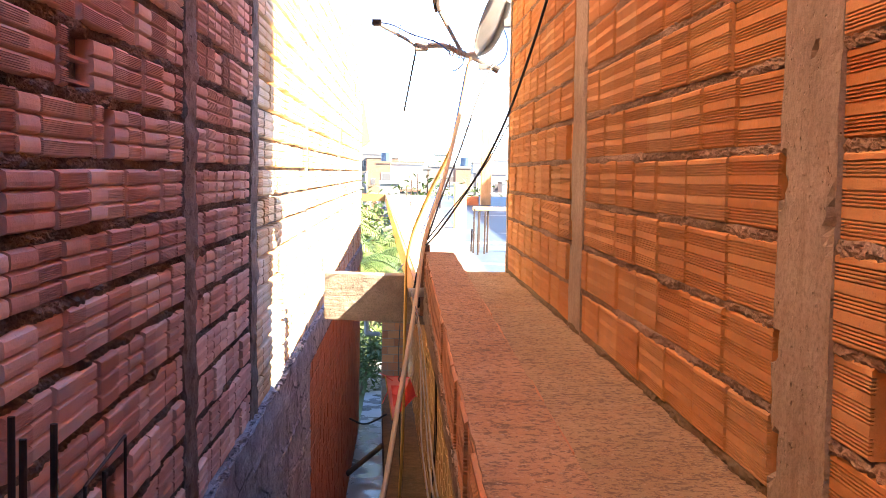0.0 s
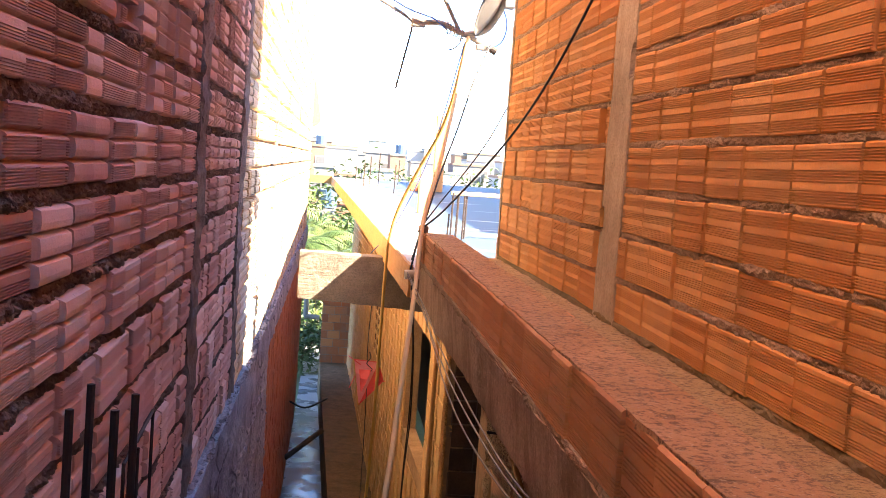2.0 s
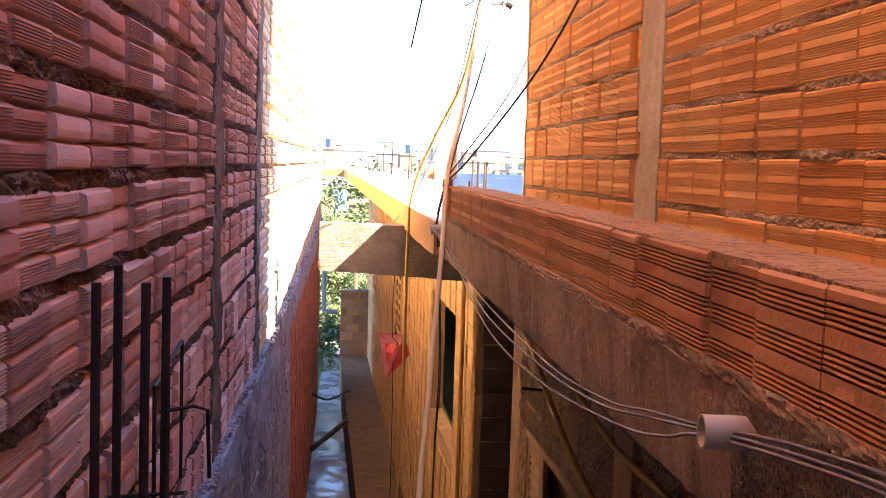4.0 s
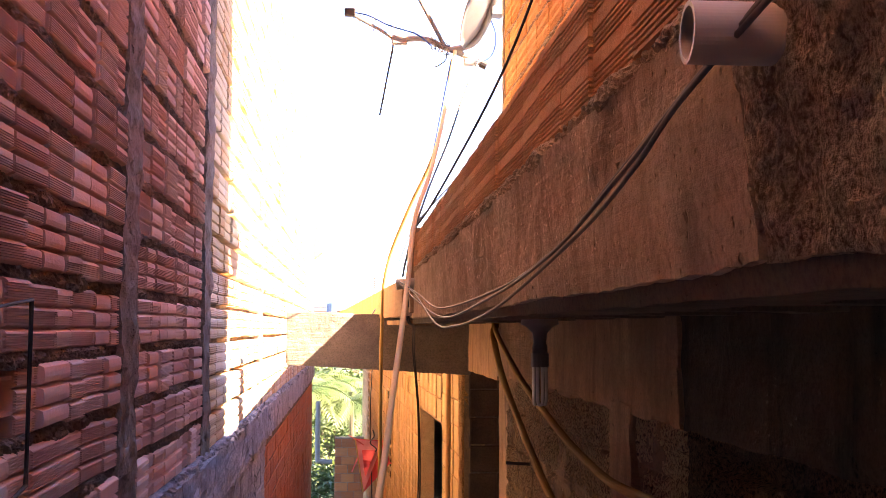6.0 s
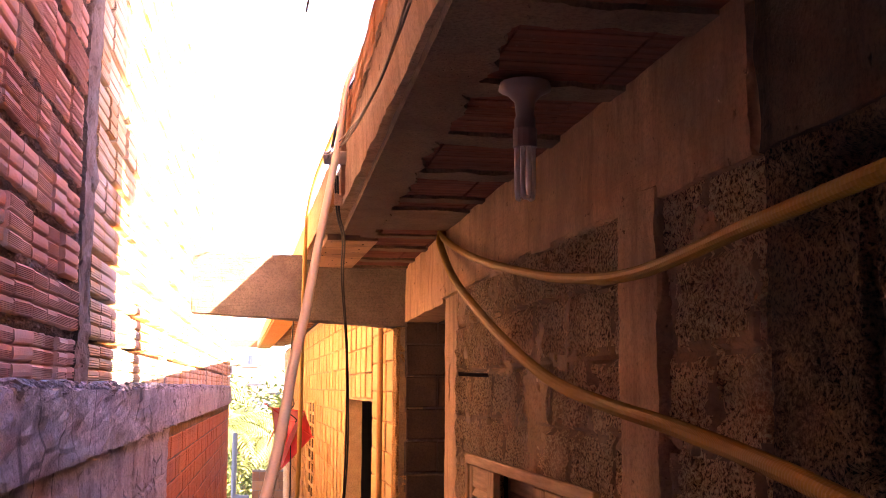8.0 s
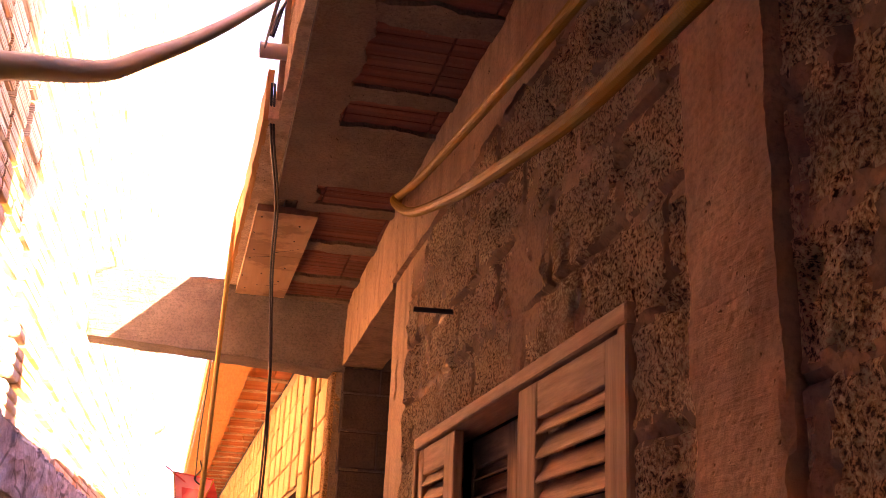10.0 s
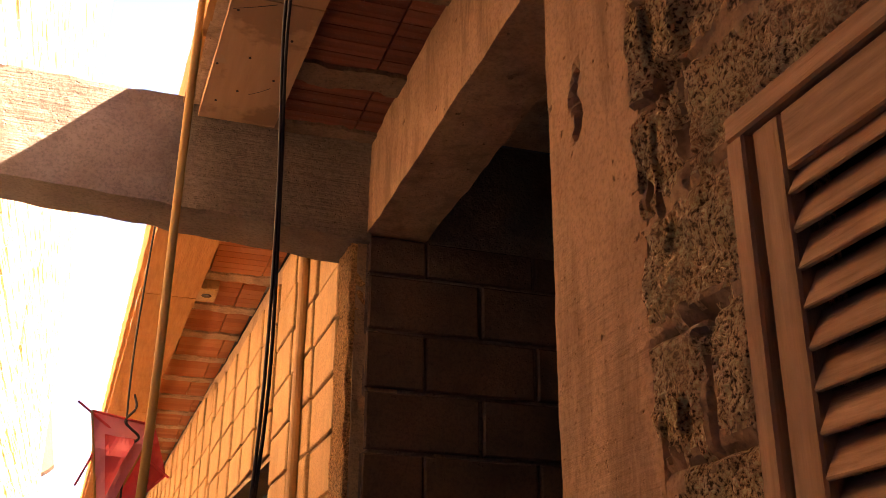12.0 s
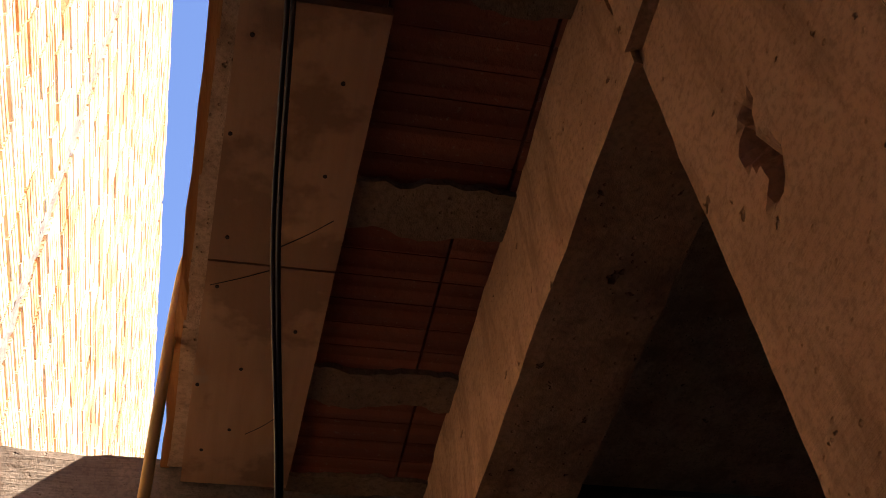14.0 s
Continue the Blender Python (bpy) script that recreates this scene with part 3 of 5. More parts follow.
tagged(part("slab_edge", rough_box((0.122, 0.30, -3.0, 1.93, 0.592, 0.83), 0.011, 0.009, 16.0, chip=0.02, shear=slab_back), M_CRUMBLE), "crumbling recessed concrete edge of the floor slab", "slab", kind="structure")
tagged(part("slab_edge", rough_box((0.12, 0.28, 1.92, 6.62, 0.592, 0.83), 0.022, 0.006, chip=0.016, shear=slab_back), M_SLAB_EDGE), "rough concrete edge of the floor slab with mortar drips", "slab", kind="structure")
tagged(part("slab_top", rough_box((0.24, 1.6, -3.0, 7.3, 0.70, 0.825), 0.05, 0.005), M_SLAB_TOP), "trowelled sandy cement top of the overhanging slab", "slab", kind="structure")
tagged(part("ceiling_near", boxes((0.22, 3.4, -3.0, 8.75, 0.64, 0.70)), M_SLAB_EDGE), "underside of the near floor slab", "ceiling", kind="structure")

# lower right wall round the window, the door and the porch
WX, WT = 0.67, 0.16


def low_x(y):
    """How far the lower wall draws back from the lane towards the stair head."""
    return 0.02 * (7.0 - y)


def lean_low(v):
    return Vector((v.x + low_x(v.y), v.y, v.z))



WIN = (4.95, 6.68, -1.68, -0.45)
DOOR = (3.05, 3.96, -2.5, -0.38)


def rough_panel(y0, y1, z0, z1, name, label, step=0.011, mat=None):
    """A panel of coarse blockwork: pitted faces, raked joints, crumbled edges."""
    x = WX
    ny, nz = max(2, round((y1 - y0) / step)), max(2, round((z1 - z0) / step))
    verts, faces, smear = [], [], []
    for k in range(nz + 1):
        for j in range(ny + 1):
            y, z = y0 + (y1 - y0) * j / ny, z0 + (z1 - z0) * k / nz
            p = Vector((0, y, z))
            row = math.floor((z + 2.5) / 0.20)
            fy = (y + 0.2 * (row % 2) + 0.05 * noise.noise(Vector((row * 3.1, 0, 0)))) / 0.40
            dz = abs(((z + 2.5) / 0.20) % 1 - 0.5) * 0.20
            dy = abs(fy % 1 - 0.5) * 0.40
            e = min(0.10 - dz, 0.20 - dy)
            wob = 0.010 * noise.noise(p * 14)
            slit = max(0.0, noise.noise(p * 4.3 + Vector((0, 0, 9))) + 0.35)
            joint = max(0.0, 1 - max(0, e + 0.5 * wob) / 0.010) * min(1.0, slit * 1.6)
            hole = max(0.0, noise.noise(p * 9.0 + Vector((0, 5, 0))) - 0.50) * 4.0
            split = max(0.0, noise.noise(Vector((4.0, y * 16.0, z * 2.2))) - 0.55) * 3.0
            patch = max(0.0, noise.noise(p * 2.6 + Vector((3, 0, 0))) - 0.12)
            pit = noise.fractal(p * 26, 0.7, 2.1, 4) * 0.013 + noise.fractal(p * 6, 0.8, 2.0, 3) * 0.010
            for hy, hz, ry, rz, deep in DENTS_LOW:
                r = ((y - hy) / ry) ** 2 + ((z - hz) / rz) ** 2 + 0.5 * noise.noise(p * 28)
                if r < 1:
                    hole = max(hole, deep * min(1.0, (1 - r) * 2) / 0.06)
            inset = joint * 0.028 + 0.016 * patch + pit * 0.7 + hole * 0.06 + split * 0.05
            if j in (0, ny) or k in (0, nz):
                inset = max(inset, 0.01)
            ragged = noise.fractal(p * 11, 0.6, 2.1, 3)
            smeared = patch > 0.36 + 0.35 * ragged or e < 0.011 + 0.022 * noise.noise(p * 3.1 + Vector((8, 0, 0))) + 0.030 * noise.noise(p * 30) + 0.022 * ragged
            smear.append(smeared)
            if smeared:
                inset -= pit * 0.45
            verts.append((x + low_x(y) + max(-0.012, inset), y, z))
    for k in range(nz):
        for j in range(ny):
            a = k * (ny + 1) + j
            faces.append((a, a + ny + 1, a + ny + 2, a + 1))
    o = len(verts)
    rim = [j for j in range(ny + 1)] + [k * (ny + 1) + ny for k in range(1, nz + 1)] + [nz * (ny + 1) + j for j in range(ny - 1, -1, -1)] + [k * (ny + 1) for k in range(nz - 1, 0, -1)]
    verts += [(x + WT + low_x(verts[i][1]), verts[i][1], verts[i][2]) for i in rim]
    for i in range(len(rim)):
        j = (i + 1) % len(rim)
        faces.append((rim[i], rim[j], o + j, o + i))
    faces.append(tuple(range(o, o + len(rim))))
    me = bpy.data.meshes.new(name)
    me.from_pydata(verts, [], faces)
    me.materials.append(mat or M_ROUGH)
    if mat is None:
        me.materials.append(M_SMEAR)
        for k in range(nz):
            for j in range(ny):
                if smear[k * (ny + 1) + j]:
                    me.polygons[k * ny + j].material_index = 1
    return tagged(new(name, me), label, "wall", kind="structure")


DENTS_LOW = ((6.86, -0.555, 0.014, 0.026, 0.05), (6.855, -0.832, 0.016, 0.02, 0.05), (6.925, -0.445, 0.009, 0.04, 0.03), (6.92, -0.86, 0.010, 0.03, 0.03), (6.885, -0.30, 0.006, 0.26, 0.035), (4.40, -0.57, 0.03, 0.045, 0.05), (4.425, -0.10, 0.012, 0.14, 0.04), (3.55, 0.20, 0.25, 0.03, 0.05), (3.10, 0.16, 0.20, 0.05, 0.06), (3.62, -0.08, 0.02, 0.26, 0.06), (2.9, -0.1, 0.025, 0.26, 0.06))


LBL = "coarse pitted blockwork wall with raked joints"
rough_panel(4.69, 6.95, WIN[3], 0.30, "wall_right_lower", LBL)
rough_panel(6.68, 6.95, -2.5, WIN[3], "wall_right_lower", LBL)
rough_panel(4.69, 4.95, -2.5, WIN[3], "wall_right_lower", LBL)
rough_panel(4.95, 6.68, -2.5, WIN[2], "wall_right_lower", LBL, 0.04)
rough_panel(3.96, 4.44, -2.5, 0.30, "wall_right_lower", LBL)
# soot marks plus under-slab shade, both put into the colour
rough_panel(1.6, 3.96, DOOR[3], 0.30, "wall_right_lower", "coarse blockwork under the slab, soot and slab shade in its colour", 0.013, M_SOOT_SHADE_ROUGH)
rough_panel(-0.2, 1.6, DOOR[3], 0.30, "wall_right_lower", "coarse blockwork under the slab, soot and slab shade in its colour", 0.05, M_SOOT_SHADE_ROUGH)
rough_panel(-3.0, 3.05, -2.5, DOOR[3], "wall_right_lower", "coarse blockwork under the slab, soot and slab shade in its colour", 0.05, M_SOOT_SHADE_ROUGH)
# this stretch of beam is darkened in colour for the slab's shade
tagged(part("ring_beam", rough_box((WX - 0.013, WX + 0.17, -3.0, 3.95, 0.26, 0.64), 0.03, 0.008, chip=0.05, shear=lean_low), M_BEAM_SHADE), "concrete ring beam under the slab, shade put into its dark colour", "beam", kind="structure")
tagged(part("ring_beam", rough_box((WX - 0.015, WX + 0.17, 3.95, 7.29, 0.26, 0.64), 0.02, 0.006, chip=0.09, shear=lean_low), M_JAMB), "smooth concrete ring beam under the ceiling", "beam", kind="structure")
tagged(part("column", rough_box((WX - 0.02, WX + 0.17, 4.44, 4.69, -2.5, 0.30), 0.013, 0.005, 14.0, chip=0.03, shear=lean_low), M_JAMB), "smooth concrete column in coarse blockwork", "column", kind="structure")
def gash(v):
    """A torn hollow in the column's face, and crumbled flakes along its inner edge."""
    if v.x > WX + 0.05:
        return v
    hollow = max(0.0, 1 - abs(v.y - 7.165 + 0.012 * math.sin(v.z * 60)) / 0.017) * max(0.0, min(1.0, (0.085 - abs(v.z + 0.15)) / 0.02))
    flake = max(0.0, 6.965 - v.y) * max(0.0, noise.noise(v * 24.0) + 0.1) * 0.5
    return Vector((v.x + 0.035 * hollow + flake, v.y, v.z))


tagged(part("column", rough_box((WX + 0.006, WX + 0.18, 6.93, 7.295, -2.5, 0.30), 0.012, 0.0025, chip=0.008, shear=gash), M_JAMB), "brown concrete column beside the porch opening", "column", kind="structure")
tagged(part("lintel", rough_box((WX - 0.01, WX + 0.20, 7.29, 8.80, 0.235, 0.64), 0.035, 0.005, chip=0.01), M_JAMB), "concrete lintel over the porch opening", "beam", kind="structure")
tagged(part("cross_beam", rough_box((-0.66, 0.68, 8.77, 8.98, 0.240, 0.645), 0.025, 0.004, chip=0.014, shear=lambda v: Vector((v.x, v.y + (0.04 * (v.x + 0.2) if v.y > 8.9 else 0.0), v.z - (0.055 if v.z < 0.4 else 0.02) * v.x))), M_CONCRETE), "board-marked concrete beam reaching across the lane", "beam", kind="structure")

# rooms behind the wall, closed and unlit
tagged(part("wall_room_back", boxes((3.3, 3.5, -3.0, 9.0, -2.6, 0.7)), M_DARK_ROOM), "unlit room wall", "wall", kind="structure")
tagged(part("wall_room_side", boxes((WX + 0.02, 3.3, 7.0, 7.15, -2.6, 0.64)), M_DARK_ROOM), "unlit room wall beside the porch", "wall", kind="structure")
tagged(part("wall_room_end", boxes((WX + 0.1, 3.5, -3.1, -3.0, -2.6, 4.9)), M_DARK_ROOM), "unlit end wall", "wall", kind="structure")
tagged(part("floor_room", boxes((WX + 0.1, 3.5, -3.0, 9.0, -2.62, -2.5)), M_FLOOR), "cement floor of the rooms", "floor", kind="structure")

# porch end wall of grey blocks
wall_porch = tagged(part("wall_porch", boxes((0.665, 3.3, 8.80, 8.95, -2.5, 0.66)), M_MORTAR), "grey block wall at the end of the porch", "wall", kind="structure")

# ochre wall beyond, with its openings
FAR0, FAR1 = 8.80, 27.0
WIN2 = (10.15, 12.2, -1.62, -0.28)


def far_box(y0, y1, z0, z1, x0=0.0, x1=0.16, step=0.09, amp=0.006):
    return rough_box((x0, x1, y0, y1, z0, z1), step, amp, shear=lambda v: Vector((v.x + far_x(v.y), v.y, v.z)))


for d in ((FAR0, WIN2[0], -3.7, 0.64), (WIN2[0], WIN2[1], -3.7, WIN2[2]), (WIN2[0], WIN2[1], WIN2[3], 0.64), (WIN2[1], FAR1, -3.7, 0.66)):
    tagged(part("wall_far", far_box(*d, x0=0.014, amp=0.004), M_MORTAR_R), "ochre block wall of the far house", "wall", kind="structure")
tagged(part("wall_far_end", boxes((0.2, 6.0, FAR1, FAR1 + 0.15, -4.5, 0.70)), M_BLOCK_YELLOW), "end wall of the far house", "wall", kind="structure")
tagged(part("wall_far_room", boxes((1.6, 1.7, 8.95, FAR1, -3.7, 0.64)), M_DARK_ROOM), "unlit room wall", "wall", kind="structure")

# far roof slab and its boards
bm = bmesh.new()
RY = 27.5
vs = []
for y in (6.66, RY):
    for x, dz in ((eave_x(y) + 0.02, 0.0), (9.0, 0.0), (9.0, -0.10), (eave_x(y) + 0.02, -0.10)):
        vs.append(bm.verts.new((x, y, eave_z(y) - 0.01 + dz)))
for i in range(4):
    bm.faces.new((vs[i], vs[(i + 1) % 4], vs[4 + (i + 1) % 4], vs[4 + i]))
bm.faces.new(vs[:4][::-1])
bm.faces.new(vs[4:])
tagged(part("roof_slab", bm, M_ROOF), "pale sunlit concrete roof slab", "roof", kind="structure")

# ground, steps, walkway
STEP_R, STEP_T, N_STEP = 2.5 / 13, 0.264, 13
bm = bmesh.new()
for i in range(N_STEP):
    box(bm, -0.98, 0.66, 0.05 + STEP_T * i if i else -3.0, 0.05 + STEP_T * (i + 1), -4.5, -STEP_R * i if i < 13 else -2.5)
tagged(part("stairs", bm, M_FLOOR), "steep cement stairs between the walls", "stairs", kind="structure")
tagged(part("landing", boxes((-0.98, 0.66, 0.05 + STEP_T * 13, 8.8, -4.5, -2.5)), M_FLOOR), "cement landing at the foot of the stairs", "floor", kind="structure")
bm = bmesh.new()
for i in range(5):
    box(bm, -0.35, far_x(10) + 0.01, 8.8 + 0.28 * i, 9.08 + 0.28 * i, -4.5, -2.5 - 0.2 * (i + 1))
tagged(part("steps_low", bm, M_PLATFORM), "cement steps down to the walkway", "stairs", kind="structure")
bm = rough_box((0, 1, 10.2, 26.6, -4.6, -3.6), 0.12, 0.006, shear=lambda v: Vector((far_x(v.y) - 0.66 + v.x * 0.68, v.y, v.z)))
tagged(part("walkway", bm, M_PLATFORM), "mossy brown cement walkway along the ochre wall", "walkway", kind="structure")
bm = bmesh.new()
bmesh.ops.create_grid(bm, x_segments=60, y_segments=60, size=1.0)
for v in bm.verts:
    r = max(abs(v.co.x), abs(v.co.y))
    s = 4000 * r ** 4 + 60 * r
    v.co = Vector((v.co.x / max(r, 1e-6) * s if r else 0, v.co.y / max(r, 1e-6) * s if r else 0, -4.6))
    if v.co.y > 30:
        far = min(1.0, (v.co.y - 30) / 60)
        v.co.z = -4.6 - 2.0 * far
tagged(part("ground", bm, M_GRASS), "scrubby ground reaching the horizon", "ground", kind="structure")
tagged(part("lane", rough_box((-1.0, far_x(18) + 0.3, 8.0, 33.0, -4.62, -4.4), 0.25, 0.006), M_LANE), "wet cement lane between the walls", "ground", kind="structure")
# unseen wall added behind the start; its height keeps sky light out
tagged(part("wall_behind", boxes((-1.25, 1.2, -3.2, -3.0, -4.5, 4.9)), M_DARK_ROOM), "plain unseen wall added at the stair head to hold back sky light", "wall", kind="structure")

tagged(part("corner_column", rough_box((-0.006, 0.09, 8.805, 8.975, -3.6, 0.24), 0.018, 0.009, 11.0, chip=0.03, shear=lambda v: Vector((v.x + far_x(v.y), v.y, v.z))), M_ORANGE_ROUGH), "orange gritty cement corner of the far house", "column", kind="structure")
# ---- ceilings: joists and clay tiles ----
def joist_ceiling(name, label, joists, x0, x1, z, offset, tile_w, tile_mat, joist_mat):
    """Cement joists with clay tiles between them, seen from below, in one mesh each for joists and tiles."""
    rng2 = random.Random(11)
    js = bmesh.new()
    ts = bmesh.new()
    for j, jn in zip(joists, joists[1:]):
        a, b = j[0] + j[1] / 2, jn[0] - jn[1] / 2
        x = x0 + rng2.uniform(0, 0.1)
        xs = [x0]
        while x < x1:
            xs.append(x)
            x += tile_w
        xs.append(x1)
        for u, v in zip(xs, xs[1:]):
            if v - u > 0.03:
                dz = rng2.uniform(0, 0.006)
                o = offset((a + b) / 2)
                ribs = max(3, round((b - a + 0.02) / 0.07))
                for q in range(ribs):
                    ya, yb = a - 0.01 + (b - a + 0.02) * q / ribs, a - 0.01 + (b - a + 0.02) * (q + 1) / ribs
                    box(ts, u + 0.003 + o, v - 0.003 + o, ya + 0.001, yb - 0.003, z(a) + 0.010 + dz, z(a) + 0.05)
                    box(ts, u + 0.003 + o, v - 0.003 + o, yb - 0.003, yb + 0.001, z(a) + 0.0125 + dz, z(a) + 0.05)
    for y, w in joists:
        n = 44
        pts = []
        for i in range(n + 1):
            x = x0 + (x1 - x0) * i / n + offset(y)
            e = 0.024 * noise.noise(Vector((x * 8, y * 3, 0))) + 0.012 * noise.noise(Vector((x * 31, y * 3, 0)))
            e2 = 0.024 * noise.noise(Vector((x * 8, y * 3, 7))) + 0.012 * noise.noise(Vector((x * 31, y * 3, 7)))
            d = 0.004 * noise.noise(Vector((x * 11, y * 3, 3)))
            pts.append([js.verts.new((x, y - w / 2 + e, z(y) + 0.03)), js.verts.new((x, y - w / 2 + e + 0.004, z(y) + d)), js.verts.new((x, y + w / 2 + e2 - 0.004, z(y) + d)), js.verts.new((x, y + w / 2 + e2, z(y) + 0.03))])
        for p, q in zip(pts, pts[1:]):
            for k in range(3):
                js.faces.new((p[k], q[k], q[k + 1], p[k + 1]))
    tagged(part(name, ts, tile_mat), label, "ceiling", kind="structure")
    tagged(part("trim_joists", js, joist_mat), "cement joists between the clay ceiling tiles", "joist", kind="structure")


near_joists = [(-0.3 + 0.555 * i, 0.13) for i in range(12)] + [(6.30, 0.10), (6.83, 0.58), (7.36, 0.10), (7.86, 0.12), (8.38, 0.12), (8.74, 0.08)]
near_joists = [j for j in near_joists if not (5.9 < j[0] < 6.2 and j[1] == 0.13)]
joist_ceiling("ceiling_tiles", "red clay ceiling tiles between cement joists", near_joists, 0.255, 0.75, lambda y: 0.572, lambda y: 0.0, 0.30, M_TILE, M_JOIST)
bm = bmesh.new()
rows = []
for i in range(520):
    y = -2.9 + 10.2 * i / 519
    w = 0.33 + 0.045 * noise.noise(Vector((0, y * 5.0, 2))) + 0.02 * noise.noise(Vector((0, y * 21.0, 4)))
    d = 0.003 * noise.noise(Vector((1, y * 9.0, 0)))
    rows.append([bm.verts.new(c) for c in ((0.165, y, 0.60), (0.168, y, 0.567 + d), (w - 0.003, y, 0.567 - d), (w, y, 0.60))])
for p, q in zip(rows, rows[1:]):
    for k in range(3):
        bm.faces.new((p[k], q[k], q[k + 1], p[k + 1]))
bmesh.ops.recalc_face_normals(bm, faces=bm.faces[:])
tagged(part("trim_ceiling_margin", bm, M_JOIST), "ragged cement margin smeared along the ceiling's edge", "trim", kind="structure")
far_joists = [(8.98 + 0.50 * i, 0.10) for i in range(37)]
joist_ceiling("ceiling_eave", "orange clay tiles under the far eave", far_joists, 0.26, 0.64, lambda y: eave_z(y) - 0.155, lambda y: -0.028 * (y - 8.8), 0.25, M_TILE_EAVE, M_SLAB_EDGE)


def settle(ob, base):
    """Put the thing's origin at its base; what is drawn stays where it is."""
    base = Vector(base)
    ob.location = base
    done = set()
    for o in ob.children_recursive:
        if o.type == "MESH" and o.data.name not in done:
            done.add(o.data.name)
            o.data.transform(Matrix.Translation(-base))
    return ob


# ---- formwork boards at the eave ----
def board(y0, y1, x0, x1, z0, z1, name, label, mat, chips=0.006):
    n = max(3, round((y1 - y0) / 0.08))
    bm = bmesh.new()
    rings = []
    for i in range(n + 1):
        y = y0 + (y1 - y0) * i / n
        sx, sz = eave_x(y), eave_z(y)
        r = []
        for k, (x, z) in enumerate(((x0, z0), (x1, z0), (x1, z1), (x0, z1))):
            w = Vector((noise.noise(Vector((y * 9, k * 5.3, x0 * 40))), 0, noise.noise(Vector((y * 9, k * 5.3 + 50, z0 * 40))))) * chips
            r.append(bm.verts.new(Vector((x + sx, y, z + sz)) + w))
        rings.append(r)
    for p, q in zip(rings, rings[1:]):
        for k in range(4):
            bm.faces.new((p[k], p[(k + 1) % 4], q[(k + 1) % 4], q[k]))
    bm.faces.new(rings[0][::-1])
    bm.faces.new(rings[-1])
    bmesh.ops.recalc_face_normals(bm, faces=bm.faces[:])
    return tagged(part(name, bm, mat), label, "board", "formwork boards along the eave")


for a, b in ((6.66, 8.35), (8.36, 11.2), (11.21, 14.6), (14.61, 18.0), (18.01, 22.4), (22.41, 27.5)):
    board(a, b, -0.022, 0.0, -0.185, 0.012, "fascia_board", "orange wooden formwork board on edge along the roof slab", M_WOOD_FASCIA)
for a, b in ((7.44, 8.03), (8.035, 8.755)):
    ply = board(a, b, 0.03, 0.285, -0.234, -0.205, "soffit_board", "brown nailed plywood board under the slab edge", M_PLY, 0.002)
    nails = random.Random(int(a * 100))
    for k in range(7):
        ny = a + 0.05 + (b - a - 0.1) * (k + nails.uniform(0.1, 0.9)) / 7
        nx = eave_x(ny) + (0.055, 0.24, 0.14)[k % 3] + nails.uniform(-0.02, 0.02)
        part("nail_head", tube(bmesh.new(), ((nx, ny, eave_z(ny) - 0.2365), (nx, ny, eave_z(ny) - 0.225)), 0.0042, 7, straight=True), M_STEEL_DARK, ply, "dark rusty nail head")
    for (xa, ya), (xb, yb) in ((((0.213, 7.985), (0.315, 7.898)),) if a < 8 else (((0.09, 8.10), (0.205, 8.045)), ((0.20, 8.56), (0.26, 8.50)))):
        part("split", tube(bmesh.new(), ((xa, ya, eave_z(ya) - 0.2335), ((xa + xb) / 2 + 0.004, (ya + yb) / 2, eave_z(ya) - 0.2335), (xb, yb, eave_z(yb) - 0.2335)), 0.0016, 5, 4), M_STEEL_DARK, ply, "dark split in the plywood")
for a, b in ((8.97, 10.7), (10.71, 13.3), (13.31, 16.6), (16.61, 20.2), (20.21, 24.0), (24.01, 27.5)):
    board(a, b, 0.002, 0.275, -0.205, -0.182, "soffit_board", "orange formwork board lying under the far eave", M_WOOD_FASCIA, 0.004)
bm = boxes((-1.6, eave_x(27.5) - 0.01, 27.46, 27.5, eave_z(27.5) - 0.18, eave_z(27.5) + 0.012))
tagged(part("fascia_board", bm, M_WOOD_FASCIA), "orange wooden board closing the roof's far edge", "board", "formwork boards along the eave")
tagged(part("soffit_edge", rough_box((-0.004, 0.14, 6.64, 8.76, -0.185, -0.10), 0.04, 0.004, shear=lambda v: Vector((v.x + eave_x(v.y), v.y, v.z + eave_z(v.y)))), M_SLAB_EDGE), "cement strip under the slab edge", "slab", kind="structure")

# ---- louvred window ----
window = thing("window_1", "brown wooden window with louvred shutters, partly slid open", "window", kind="structure")
y0, y1, z0, z1 = WIN
FR = 0.040
part("window_frame", bevelled((WX - 0.010, WX + 0.10, y0, y1, z1 - FR, z1), 0.004), M_WOOD_WINDOW_Y, window)
part("window_sill", bevelled((WX - 0.03, WX + 0.10, y0, y1, z0, z0 + FR), 0.004), M_WOOD_WINDOW_Y, window)
for a in (y0, y1 - FR):
    part("window_frame", bevelled((WX - 0.010, WX + 0.10, a, a + FR, z0 + FR, z1 - FR), 0.004), M_WOOD_WINDOW, window)


